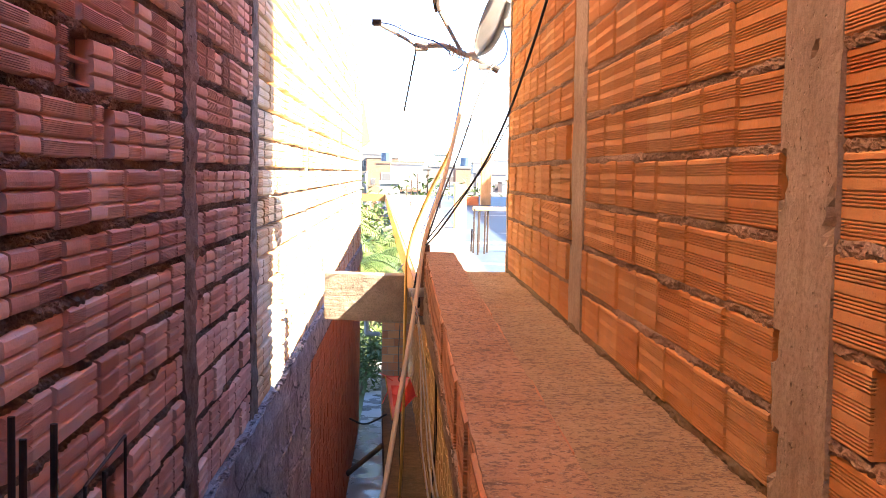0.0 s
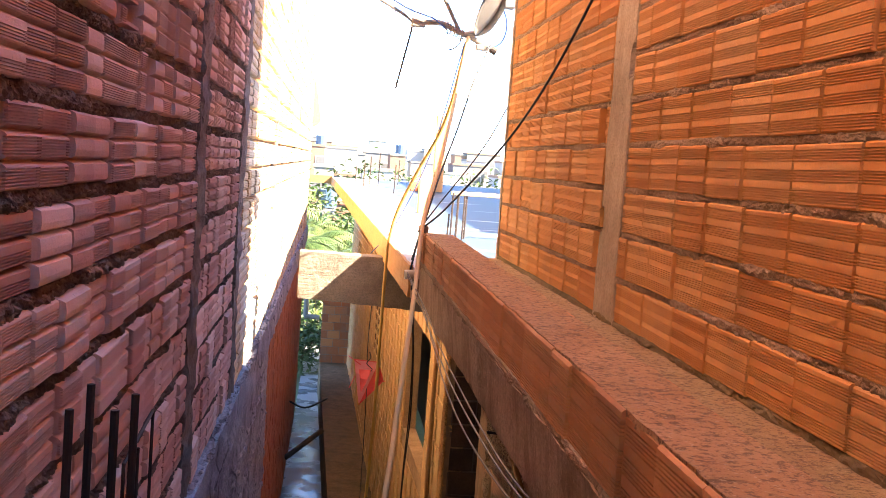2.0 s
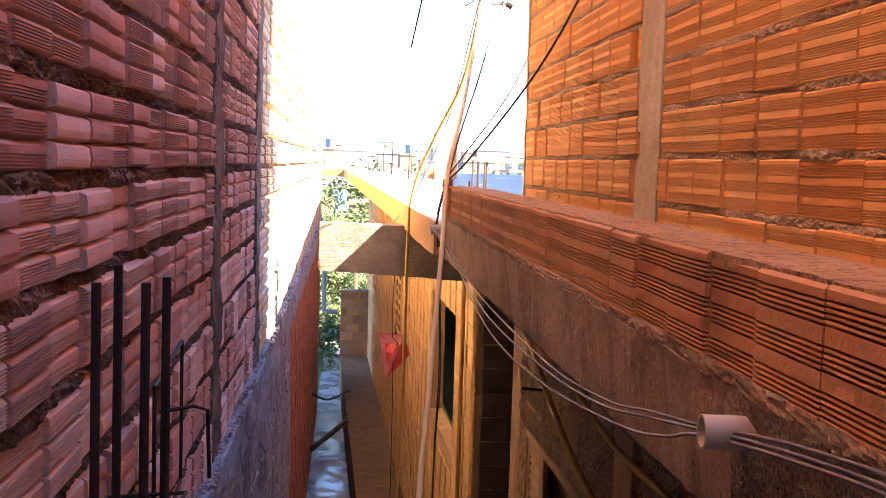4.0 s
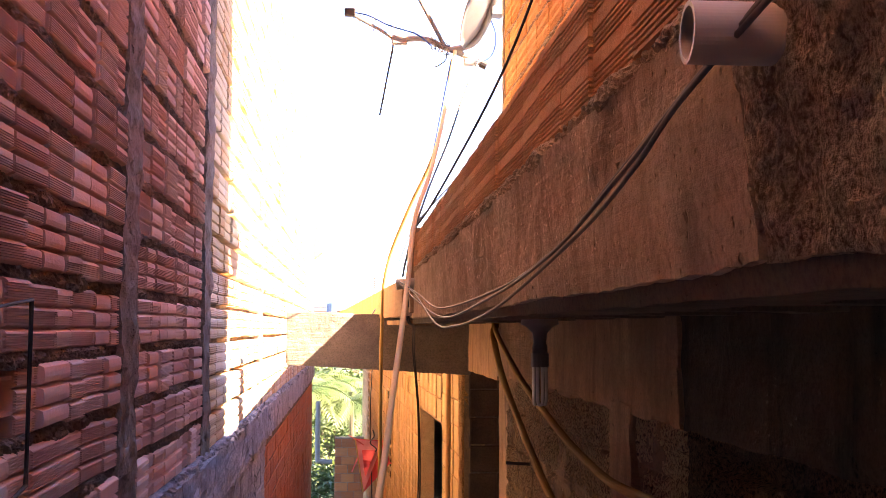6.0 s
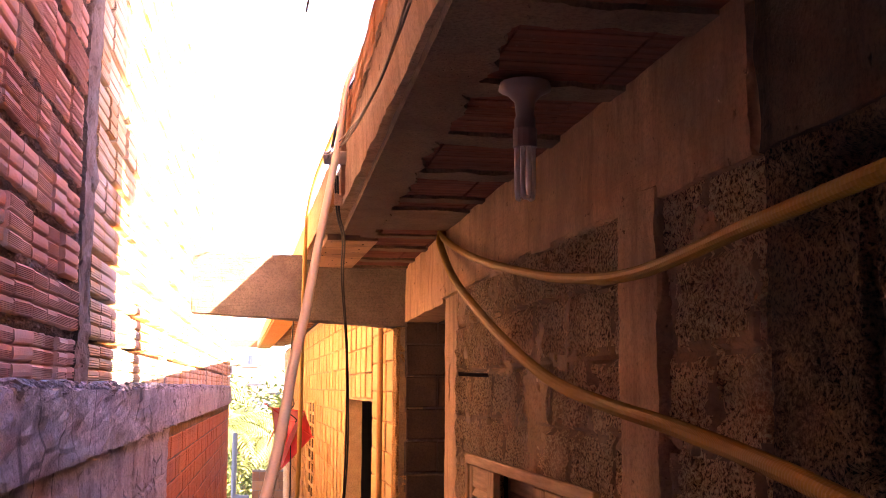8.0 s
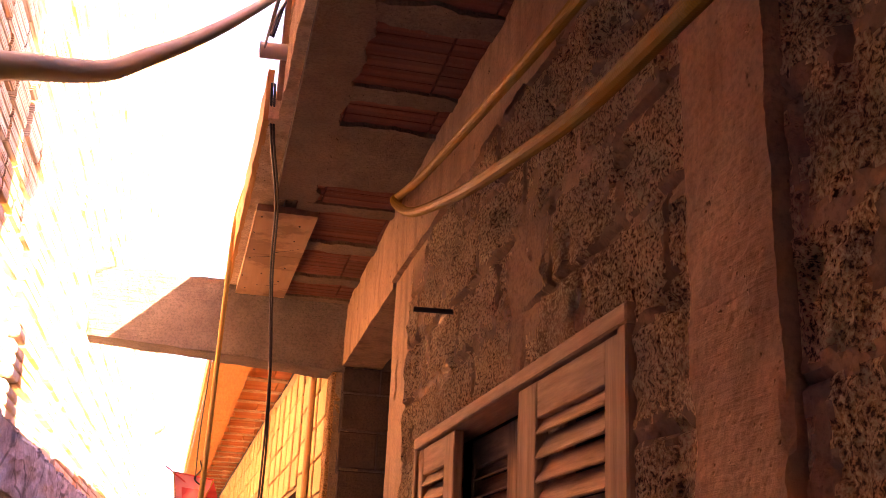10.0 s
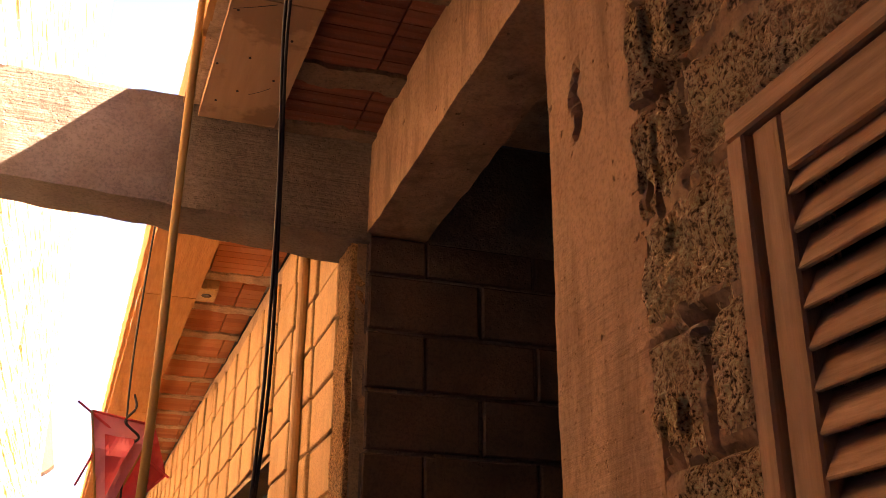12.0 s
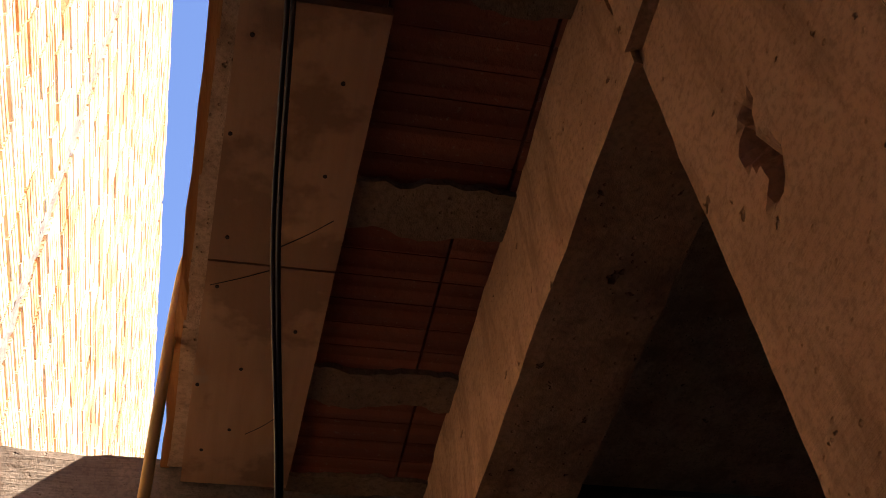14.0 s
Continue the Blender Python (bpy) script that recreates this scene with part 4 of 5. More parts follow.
def shutter(a, b, x, stile_a, stile_b, lock=0.085):
    """A louvred leaf between y a and b, its face at x."""
    lo, hi = z0 + FR + 0.004, z1 - FR - 0.004
    leaf = part("shutter_leaf", bevelled((x, x + 0.03, a, a + stile_a, lo, hi), 0.004), M_WOOD_WINDOW, window)
    part("stile", bevelled((x, x + 0.03, b - stile_b, b, lo, hi), 0.004), M_WOOD_WINDOW, leaf)
    part("rail", bevelled((x + 0.002, x + 0.028, a + stile_a, b - stile_b, hi - lock, hi), 0.003), M_WOOD_WINDOW_Y, leaf)
    part("rail", bevelled((x + 0.002, x + 0.028, a + stile_a, b - stile_b, lo, lo + 0.1), 0.003), M_WOOD_WINDOW_Y, leaf)
    z = lo + 0.13
    length = (b - stile_b) - (a + stile_a)
    slat = bevelled((-0.0305, 0.0305, -length / 2, length / 2, -0.004, 0.004), 0.002)
    me = shared(slat, "slat", M_WOOD_WINDOW_Y)
    while z < hi - lock:
        s = new("slat", me)
        s.parent = leaf
        s.matrix_local = pose(x + 0.016, (a + stile_a + b - stile_b) / 2, z, 0, -62, 0)
        z += 0.051


shutter(6.18, 6.63, WX - 0.002, 0.11, 0.06)
shutter(5.91, 6.36, WX + 0.100, 0.09, 0.03)
shutter(5.56, 5.90, WX + 0.100, 0.05, 0.11)
shutter(5.0, 5.59, WX - 0.002, 0.07, 0.13)
window.matrix_world = Matrix.Translation((WX, 7.0, 0)) @ pose(0, 0, 0, 0, 0, 1.146) @ Matrix.Translation((-WX, -7.0, 0))

# ---- wall fittings under the near slab ----
def nail(p, q, r):
    bm = tube(bmesh.new(), (p, q), r, 7, straight=True)
    return tagged(part("nail", bm, M_STEEL_DARK), "rusty iron nail driven into the blockwork wall", "nail")


nail((0.70, 6.27, -0.125), (0.57, 6.30, -0.12), 0.008)

lamp = thing("ceiling_lamp", "dusty compact fluorescent lamp hanging under the slab", "lamp")
LX, LY = 0.44, 4.62
rose = bmesh.new()
prof = ((0.0, 0.575), (0.062, 0.572), (0.066, 0.555), (0.045, 0.545), (0.026, 0.525), (0.022, 0.49), (0.026, 0.48), (0.026, 0.455), (0.0, 0.452))
rings = [[rose.verts.new((LX + r * math.cos(k * math.pi / 8), LY + r * math.sin(k * math.pi / 8), z)) for k in range(16)] for r, z in prof[1:-1]]
for p, q in zip(rings, rings[1:]):
    for k in range(16):
        rose.faces.new((p[k], p[(k + 1) % 16], q[(k + 1) % 16], q[k]))
rose.faces.new(rings[0])
rose.faces.new(rings[-1][::-1])
part("ceiling_rose", rose, M_DISH, lamp, "grey plastic ceiling rose", True)
part("lamp_base", tube(bmesh.new(), ((LX, LY, 0.456), (LX, LY, 0.41)), 0.03, 14, straight=True), M_DISH, lamp)
M_TUBE = plain_material("lamp_tube_glass", (0.75, 0.74, 0.70), 0.15, 0.0, 0.1)
for k in range(3):
    a = 2.1 * k + 0.4
    dx, dy = 0.018 * math.cos(a), 0.018 * math.sin(a)
    e = Vector((-dy, dx, 0)).normalized() * 0.008
    c = Vector((LX + dx, LY + dy, 0))
    part("lamp_tube", tube(bmesh.new(), (c + e + Vector((0, 0, 0.412)), c + e + Vector((0, 0, 0.30)), c + Vector((0, 0, 0.285)), c - e + Vector((0, 0, 0.30)), c - e + Vector((0, 0, 0.412))), 0.0065, 8, 5), M_TUBE, lamp, "white glass lamp tube")
settle(lamp, (LX, LY, 0.575))


def cable(name, label, points, r, mat, category="cable", sides=8, per=10, ribs=0.0, group=""):
    return tagged(part(name, tube(bmesh.new(), points, r, sides, per, ribs), mat, smooth=ribs == 0), label, category, group)


# corrugated conduits sagging along the blockwork
cable("conduit", "mustard corrugated conduit running along the blockwork wall", ((0.64, 7.16, 0.60), (0.62, 7.08, 0.545), (0.61, 6.5, 0.40), (0.60, 5.9, 0.28), (0.60, 5.27, 0.175), (0.60, 4.84, 0.115), (0.60, 4.3, 0.07), (0.60, 3.7, 0.09), (0.60, 3.0, 0.115), (0.60, 2.4, 0.15), (0.60, 1.6, 0.25), (0.62, 0.8, 0.40)), 0.0145, M_CONDUIT_D, "conduit", 12, 120, 0.022, "conduits on the wall")
cable("conduit", "mustard corrugated conduit sagging below its twin", ((0.66, 7.15, 0.57), (0.61, 7.06, 0.53), (0.60, 6.90, 0.44), (0.59, 6.5, 0.27), (0.58, 5.79, 0.06), (0.57, 5.2, -0.085), (0.57, 4.8, -0.165), (0.57, 4.4, -0.21), (0.57, 4.0, -0.245), (0.57, 3.6, -0.29), (0.58, 3.0, -0.38), (0.60, 2.2, -0.45)), 0.0165, M_CONDUIT_D, "conduit", 12, 120, 0.022, "conduits on the wall")

# yellow hoses from the mast
cable("hose", "yellow electrical hose hanging from the mast past the eave", ((0.46, 7.82, 2.34), (0.36, 8.0, 1.76), (0.19, 8.15, 1.36), (0.075, 8.25, 1.07), (0.028, 8.28, 0.87), (0.015, 8.31, 0.70), (0.01, 8.38, 0.2), (0.005, 8.38, -0.6), (-0.02, 8.37, -1.4), (-0.03, 8.3, -2.5)), 0.013, M_CONDUIT, "hose", 10, 8, 0, "yellow hoses")
cable("hose", "yellow electrical hose drooping towards the stairs", ((0.46, 7.8, 2.34), (0.36, 7.5, 1.85), (0.24, 7.0, 1.42), (0.124, 6.5, 1.1), (0.058, 6.0, 0.7), (-0.028, 5.4, 0.258), (-0.067, 5.11, 0.052), (-0.106, 4.86, -0.125), (-0.135, 4.61, -0.289), (-0.158, 4.47, -0.384), (-0.178, 4.34, -0.456), (-0.196, 4.225, -0.515), (-0.211, 4.147, -0.557), (-0.227, 4.087, -0.59), (-0.24, 4.03, -0.62), (-0.34, 3.8, -0.73), (-0.95, 3.3, -1.1)), 0.0135, M_HOSE_TAN, "hose", 10, 8, 0, "yellow hoses")

# black cable pair beside the porch, and the drop wires
for k, d in enumerate((0.0, 0.010)):
    cable("cable", "black twin cable hanging from the slab edge", ((0.085 + d, 6.60, 0.72), (0.105 + d, 6.75, 0.58), (0.165 + d, 7.3, 0.545), (0.195 + d, 7.8, 0.40 - d), (0.245 + d * 0.6, 8.05, 0.0), (0.255 + d * 1.2, 8.12, -0.5), (0.24 + d * 0.5, 8.16, -1.1), (0.235 + d, 8.2, -2.5)), 0.0048, M_BLACK, group="black hanging cables")
cable("cable", "thin black cable running from the wall to the mast foot", ((0.70, 7.31, 1.84), (0.57, 7.13, 1.62), (0.433, 6.95, 1.434), (0.205, 6.6, 1.171), (0.12, 6.50, 1.05), (0.07, 6.52, 0.85)), 0.0045, M_BLACK, group="drop wires")
cable("cable", "black cable falling from the dish beside the hose", ((0.62, 7.80, 2.30), (0.50, 7.62, 2.02), (0.37, 7.3, 1.66), (0.25, 6.95, 1.38), (0.15, 6.6, 1.12), (0.085, 6.45, 0.92), (0.06, 6.42, 0.80)), 0.006, M_BLACK, group="drop wires")
cable("cable", "thin dark cable running up along the wall", ((0.10, 6.55, 1.02), (0.22, 6.1, 1.20), (0.42, 5.2, 1.62), (0.52, 4.4, 2.05), (0.60, 3.7, 2.6), (0.68, 2.9, 3.3)), 0.006, M_BLACK, group="drop wires")
cable("cable", "blue cable hanging beside the hose", ((0.44, 7.84, 2.30), (0.30, 8.4, 1.5), (0.10, 9.0, 0.9), (-0.06, 9.6, 0.60)), 0.005, M_BLUE, group="drop wires")
cable("cable", "thin wire hanging from the eave with the kite", ((-0.01, 9.32, 0.60), (-0.03, 9.36, 0.2), (-0.04, 9.38, -0.2), (-0.02, 9.4, -0.9), (-0.02, 9.42, -3.0)), 0.004, M_BLACK, group="drop wires")
WIRES = (
    ((0.045, 6.44, 0.78), (0.085, 5.6, 0.69), (0.10, 4.69, 0.61), (0.095, 3.26, 0.615), (0.10, 2.59, 0.655), (0.10, 2.21, 0.715), (0.10, 1.95, 0.755), (0.105, 1.64, 0.81), (0.11, 1.3, 0.85), (0.11, 0.6, 0.92)),
    ((0.045, 6.44, 0.77), (0.08, 5.6, 0.66), (0.09, 4.4, 0.575), (0.085, 3.26, 0.60), (0.09, 2.59, 0.645), (0.095, 2.21, 0.705), (0.095, 1.95, 0.75), (0.10, 1.64, 0.80), (0.105, 1.3, 0.84), (0.11, 0.6, 0.90)),
    ((0.045, 6.44, 0.76), (0.08, 5.8, 0.70), (0.08, 4.6, 0.56), (0.07, 3.82, 0.545), (0.075, 3.09, 0.575), (0.08, 2.38, 0.65), (0.085, 2.1, 0.70), (0.09, 1.95, 0.742), (0.098, 1.64, 0.792), (0.104, 1.3, 0.832), (0.11, 0.6, 0.89)),
)
for w in WIRES:
    cable("wire", "dusty pale wire sagging along the slab edge", w, 0.003, M_WIRE, "wire", 6, 12, 0, "wires along the slab")


def pipe(name, label, p, q, r, wall, mat):
    """An open length of pipe with a real wall."""
    p, q = Vector(p), Vector(q)
    d = (q - p).normalized()
    a = d.cross(Vector((0, 0, 1))).normalized()
    b = d.cross(a)
    bm = bmesh.new()
    rings = []
    for c, rr in ((p, r - wall), (p, r), (q, r), (q, r - wall)):
        rings.append([bm.verts.new(c + (a * math.cos(k * math.pi / 24) + b * math.sin(k * math.pi / 24)) * rr) for k in range(48)])
    for i in range(4):
        s, e = rings[i], rings[(i + 1) % 4]
        for k in range(48):
            bm.faces.new((s[k], s[(k + 1) % 48], e[(k + 1) % 48], e[k]))
    bmesh.ops.recalc_face_normals(bm, faces=bm.faces[:])
    return tagged(part(name, bm, mat), label, "pipe")


pipe("drain_pipe", "dusty cream plastic drain stub sticking out of the slab", (0.062, 1.85, 0.772), (0.22, 1.84, 0.770), 0.025, 0.004, M_PVC)
pipe("drain_pipe", "short dusty plastic pipe stub at the slab's corner", (0.03, 6.46, 0.765), (0.20, 6.47, 0.775), 0.028, 0.004, M_PVC)
tagged(part("upright_board", bevelled((0.10, 0.155, 6.47, 6.53, 0.62, 1.06), 0.004), M_WOOD_SOFFIT), "weathered upright board at the end of the brick kerb", "board")

# vertical strip on the ochre wall
tagged(part("wall_pipe", tube(bmesh.new(), ((far_x(9.5) - 0.022, 9.5, 0.62), (far_x(9.5) - 0.022, 9.5, -3.6)), 0.021, 12, straight=True), M_PIPE_TAN), "ochre-stained upright pipe on the far house wall", "pipe")

# ---- dish and aerial on the wall end ----
M = Vector((0.44, 7.84, 2.36))
mast = thing("antenna_mast", "rusty steel mast with satellite dish and aerial on the wall", "antenna")
part("arm", tube(bmesh.new(), ((0.72, 7.6, 2.72), (0.66, 7.75, 2.52), (0.58, 7.82, 2.40), M), 0.022, 10, 6), M_DISH, mast)
part("arm", tube(bmesh.new(), (M + Vector((0.22, 0, -0.10)), M + Vector((0.05, 0, -0.02)), M + Vector((-0.06, 0, 0.02)), M + Vector((-0.17, 0, 0.065)), M + Vector((-0.27, 0, 0.065)), M + Vector((-0.36, 0, 0.055))), 0.020, 10, 6), M_DISH, mast)
part("clamp", bevelled((M.x + 0.08, M.x + 0.17, M.y - 0.03, M.y + 0.03, M.z - 0.10, M.z - 0.06), 0.004), M_STEEL, mast)
part("end_cap", tube(bmesh.new(), (M + Vector((0.19, 0, -0.085)), M + Vector((0.23, 0, -0.105))), 0.026, 10, straight=True), M_STEEL_DARK, mast)
# the aerial: boom, rods, and its long tail rod
boom = part("aerial_boom", tube(bmesh.new(), ((-0.23, 7.8, 2.575), (0.0, 7.83, 2.46), (0.08, 7.84, 2.40)), 0.012, 8, 5), M_DISH, mast)
part("boom_end", bevelled((-0.26, -0.19, 7.77, 7.83, 2.555, 2.60), 0.006), M_STEEL_DARK, boom)
for i, (s, l) in enumerate(((0.10, 0.09), (0.22, 0.11), (0.42, 0.10), (0.52, 0.12))):
    c = Vector((-0.23, 7.8, 2.575)).lerp(Vector((0.08, 7.84, 2.40)), s)
    part("aerial_rod", tube(bmesh.new(), (c + Vector((0.02, 0, l)), c + Vector((-0.025, 0, -l - 0.03))), 0.003, 5, straight=True), M_STEEL, boom)
part("aerial_box", bevelled((0.05, 0.15, 7.82, 7.87, 2.385, 2.45), 0.008), M_DISH, boom)
part("aerial_rod", tube(bmesh.new(), ((0.065, 7.84, 2.44), (0.055, 7.88, 2.36), (-0.02, 8.05, 1.96)), 0.0065, 6, straight=True), M_STEEL_DARK, mast)
# feed arm, upper left
part("feed_arm", tube(bmesh.new(), (M + Vector((-0.05, 0, 0.03)), (0.22, 7.75, 2.67)), 0.014, 8, straight=True), M_DISH, mast)
part("feed_head", tube(bmesh.new(), ((0.215, 7.75, 2.66), (0.20, 7.74, 2.72), (0.21, 7.73, 2.80)), 0.024, 10, 4), M_STEEL_DARK, mast)
# wire wound round the joint
for k in range(6):
    c = M + Vector((-0.02 - 0.022 * k, 0, 0.008 * k))
    pts = [c + Vector((0.008 * math.sin(3 * a + k), math.cos(a) * 0.030, math.sin(a) * (0.034 + 0.008 * (k % 2)))) for a in [i * math.pi / 5 for i in range(11)]]
    part("wire_turn", tube(bmesh.new(), pts, 0.0035, 5, 2), M_WIRE, mast)
part("tail_wire", tube(bmesh.new(), (M + Vector((-0.03, 0, -0.02)), M + Vector((-0.04, 0, -0.07)), M + Vector((-0.09, 0, -0.11)), M + Vector((-0.11, 0, -0.11))), 0.004, 6), M_BLACK, mast)
part("aerial_cable", tube(bmesh.new(), ((-0.20, 7.8, 2.58), (-0.10, 7.8, 2.56), (0.03, 7.8, 2.50), (0.20, 7.8, 2.45), (0.30, 7.82, 2.385)), 0.006, 6), M_BLUE, mast)
part("dish_cable", tube(bmesh.new(), (M + Vector((0.20, 0, -0.08)), M + Vector((0.27, 0, -0.02)), M + Vector((0.29, -0.02, 0.10)), M + Vector((0.24, -0.03, 0.24))), 0.006, 6), M_BLUE, mast)
# the dish: a shallow bowl seen edge on
bm = bmesh.new()
C, N = Vector((0.66, 7.72, 2.70)), Vector((-0.86, 0.28, 0.42)).normalized()
U = N.cross(Vector((0, 1, 0))).normalized()
V = N.cross(U)
rings = []
for r, dep in ((0.02, -0.06), (0.12, -0.052), (0.22, -0.032), (0.30, -0.008), (0.33, 0.004), (0.335, -0.006)):
    rings.append([bm.verts.new(C + U * (r * 1.15 * math.cos(k * math.pi / 18)) + V * (r * math.sin(k * math.pi / 18)) + N * dep) for k in range(36)])
for p, q in zip(rings, rings[1:]):
    for k in range(36):
        bm.faces.new((p[k], p[(k + 1) % 36], q[(k + 1) % 36], q[k]))
bm.faces.new(rings[0])
bmesh.ops.solidify(bm, geom=bm.faces[:], thickness=0.004)
dish = part("dish", bm, M_DISH, mast, "grey-brown painted steel dish", True)
part("dish_bracket", bevelled((0.68, 0.76, 7.66, 7.76, 2.55, 2.68), 0.006), M_STEEL, dish)
settle(mast, (0.76, 7.55, 2.30))

# ---- kite caught on the wire ----
kite = thing("kite", "torn red and pink plastic kite caught on a hanging wire", "kite")
KA, KB, KC, KT = Vector((-0.155, 9.36, -0.31)), Vector((0.12, 9.44, -0.50)), Vector((-0.09, 9.40, -0.72)), Vector((-0.02, 9.38, -0.29))
KD = Vector((0.065, 9.42, -0.335))


def sheet(a, b, c, n, name, mat, lift):
    bm = bmesh.new()
    grid = {}
    for i in range(n + 1):
        for j in range(n + 1 - i):
            u, v = i / n, j / n
            p = a * (1 - u - v) + b * u + c * v
            p = p + Vector((0, 0.02 * noise.noise(p * 14) - 0.05 * u * v * 4 * lift, 0.012 * noise.noise(p * 11)))
            grid[i, j] = (bm.verts.new(p), bm.verts.new(p + Vector((0, 0.002, 0))))
    for i in range(n):
        for j in range(n - i):
            for s in (0, 1):
                t = [grid[i, j][s], grid[i + 1, j][s], grid[i, j + 1][s]]
                bm.faces.new(t if s else t[::-1])
                if i + j < n - 1:
                    t = [grid[i + 1, j][s], grid[i + 1, j + 1][s], grid[i, j + 1][s]]
                    bm.faces.new(t if s else t[::-1])
    return part(name, bm, mat, kite)


sheet(KA, KD, KC, 10, "sail", M_KITE_P, 1)
sheet(KD, KB, KC, 10, "sail", M_KITE, 0.5)
mid = (KA + KD + KC) / 3
sheet(KA.lerp(mid, 0.55) + Vector((0, -0.05, 0)), KD.lerp(mid, 0.5) + Vector((0, -0.055, 0)), KC.lerp(mid, 0.45) + Vector((0, -0.05, 0)), 8, "patch", M_KITE, 1)
for a, b in ((KA + Vector((-0.05, 0, 0.03)), KB + Vector((0.01, 0, -0.01))), (KA, KC), (KC, KB), (KD, KC), (KA, KD), (KA.lerp(KC, 0.55) + Vector((-0.06, 0, -0.03)), KA.lerp(KC, 0.35))):
    part("spar", tube(bmesh.new(), (a + Vector((0, -0.01, 0)), b + Vector((0, -0.01, 0))), 0.0045, 6, straight=True), M_CONDUIT if b is KC else M_KITE, kite)
part("knot", tube(bmesh.new(), (KT + Vector((0, -0.02, 0.05)), KT + Vector((0.01, -0.03, 0)), KT + Vector((-0.02, -0.03, -0.05)), KT + Vector((0.03, -0.03, -0.10)), KT + Vector((0.0, -0.03, -0.13))), 0.0045, 6), M_BLACK, kite)
settle(kite, KT)

# ---- starter bars by the left wall ----
cage = thing("rebar_cage", "black rusty column starter bars tied with stirrups beside the wall", "rebar")
for x, y, z in ((-0.865, 2.35, 0.945), (-0.87, 2.20, 0.93), (-0.79, 2.21, 0.93), (-0.785, 2.39, 0.92)):
    part("bar", tube(bmesh.new(), ((x - 0.005, y - 0.01, -0.30), (x, y, z)), 0.0085, 8, straight=True), M_STEEL_DARK, cage)
for z in (0.50, 0.30, 0.10):
    q = [Vector((-0.90, 2.18, z)), Vector((-0.76, 2.18, z + 0.01)), Vector((-0.75, 2.42, z)), Vector((-0.90, 2.42, z - 0.01)), Vector((-0.90, 2.18, z))]
    part("stirrup", tube(bmesh.new(), q, 0.004, 6, straight=True), M_STEEL_DARK, cage)
part("stirrup", tube(bmesh.new(), ((-0.80, 2.41, 0.66), (-0.74, 2.44, 0.665), (-0.715, 2.45, 0.655), (-0.71, 2.45, 0.52)), 0.004, 6, straight=True), M_STEEL_DARK, cage)
settle(cage, (-0.83, 2.3, -0.30))
cage2 = thing("rebar_cage", "dark iron stirrup frame standing by the block wall", "rebar")
q = [Vector((-0.93, 3.10, -0.05)), Vector((-0.93, 3.10, 0.56)), Vector((-0.93, 3.55, 0.60)), Vector((-0.93, 3.55, 0.18)), Vector((-0.93, 3.10, 0.10))]
part("stirrup", tube(bmesh.new(), q, 0.006, 6, straight=True), M_STEEL_DARK, cage2)
part("bar", tube(bmesh.new(), ((-0.93, 3.30, -2.0), (-0.93, 3.30, 0.55)), 0.007, 6, straight=True), M_STEEL_DARK, cage2)
settle(cage2, (-0.93, 3.3, -2.0))

# ---- vent grilles of the far wall ----
def vent(y0, y1, z0, z1):
    v = thing("vent_grille", "cast cement vent grille in the ochre wall", "vent", "vent grilles")
    fx = lambda y: far_x(y)
    bm = bmesh.new()
    box(bm, -0.004, 0.012, y0, y1, z0, z1)
    for w in bm.verts:
        w.co.x += fx(w.co.y)
    # dark sheet stands in for the shade behind the grille's openings
    part("backing", bm, M_DARK, v)
    for k in range(3):
        y = y0 + (y1 - y0) * k / 2
        part("bar", boxes((fx(y) - 0.02, fx(y) + 0.03, y - 0.03, y + 0.03, z0, z1)), M_BLOCK_YELLOW, v)
    n = round((z1 - z0) / 0.16)
    for k in range(n + 1):
        z = z0 + (z1 - z0) * k / n
        bm = bmesh.new()
        box(bm, -0.015, 0.02, y0, y1, z - 0.02, z + 0.02)
        for w in bm.verts:
            w.co.x += fx(w.co.y)
        part("crossbar", bm, M_BLOCK_YELLOW, v)
    return v


VENTS = ((16.2, 17.3, -1.62, -0.36), (22.6, 23.7, -1.62, -0.36))
for v in VENTS:
    settle(vent(*v), (far_x(v[0]), v[0], v[2]))

# hollow block and a tape on the ochre house
vb = thing("vent_block", "yellowish hollow clay block with a round hole under the eave", "block")
bx, by, bz = 0.245, 10.55, eave_z(10.55) - 0.20
part("block", bevelled((bx, bx + 0.10, by, by + 0.20, bz, bz + 0.05), 0.004), M_BLOCK_YELLOW, vb)
# dark disc drawn in place of the shade inside the hole
part("hole", tube(bmesh.new(), ((bx + 0.05, by + 0.1, bz - 0.003), (bx + 0.05, by + 0.1, bz + 0.02)), 0.025, 12, straight=True), M_DARK, vb)
for k in range(5):
    part("rib", boxes((bx + 0.008 + 0.018 * k, bx + 0.014 + 0.018 * k, by + 0.004, by + 0.055, bz - 0.004, bz + 0.004)), M_CONDUIT, vb)
settle(vb, (bx, by, bz))
ob = part("tape", boxes((far_x(13.6) - 0.012, far_x(13.6) - 0.006, 13.55, 13.72, -0.18, 0.02)), M_CONDUIT)
tagged(ob, "strip of yellow tape stuck on the ochre wall", "tape")

# ---- things on the far roof slab ----
def post(x, y, z0, z1, w, label):
    return tagged(part("post", bevelled((x - w / 2, x + w / 2, y - w / 2, y + w / 2, z0, z1), 0.008), M_WOOD_POST), label, "post", "posts on the roof slab")


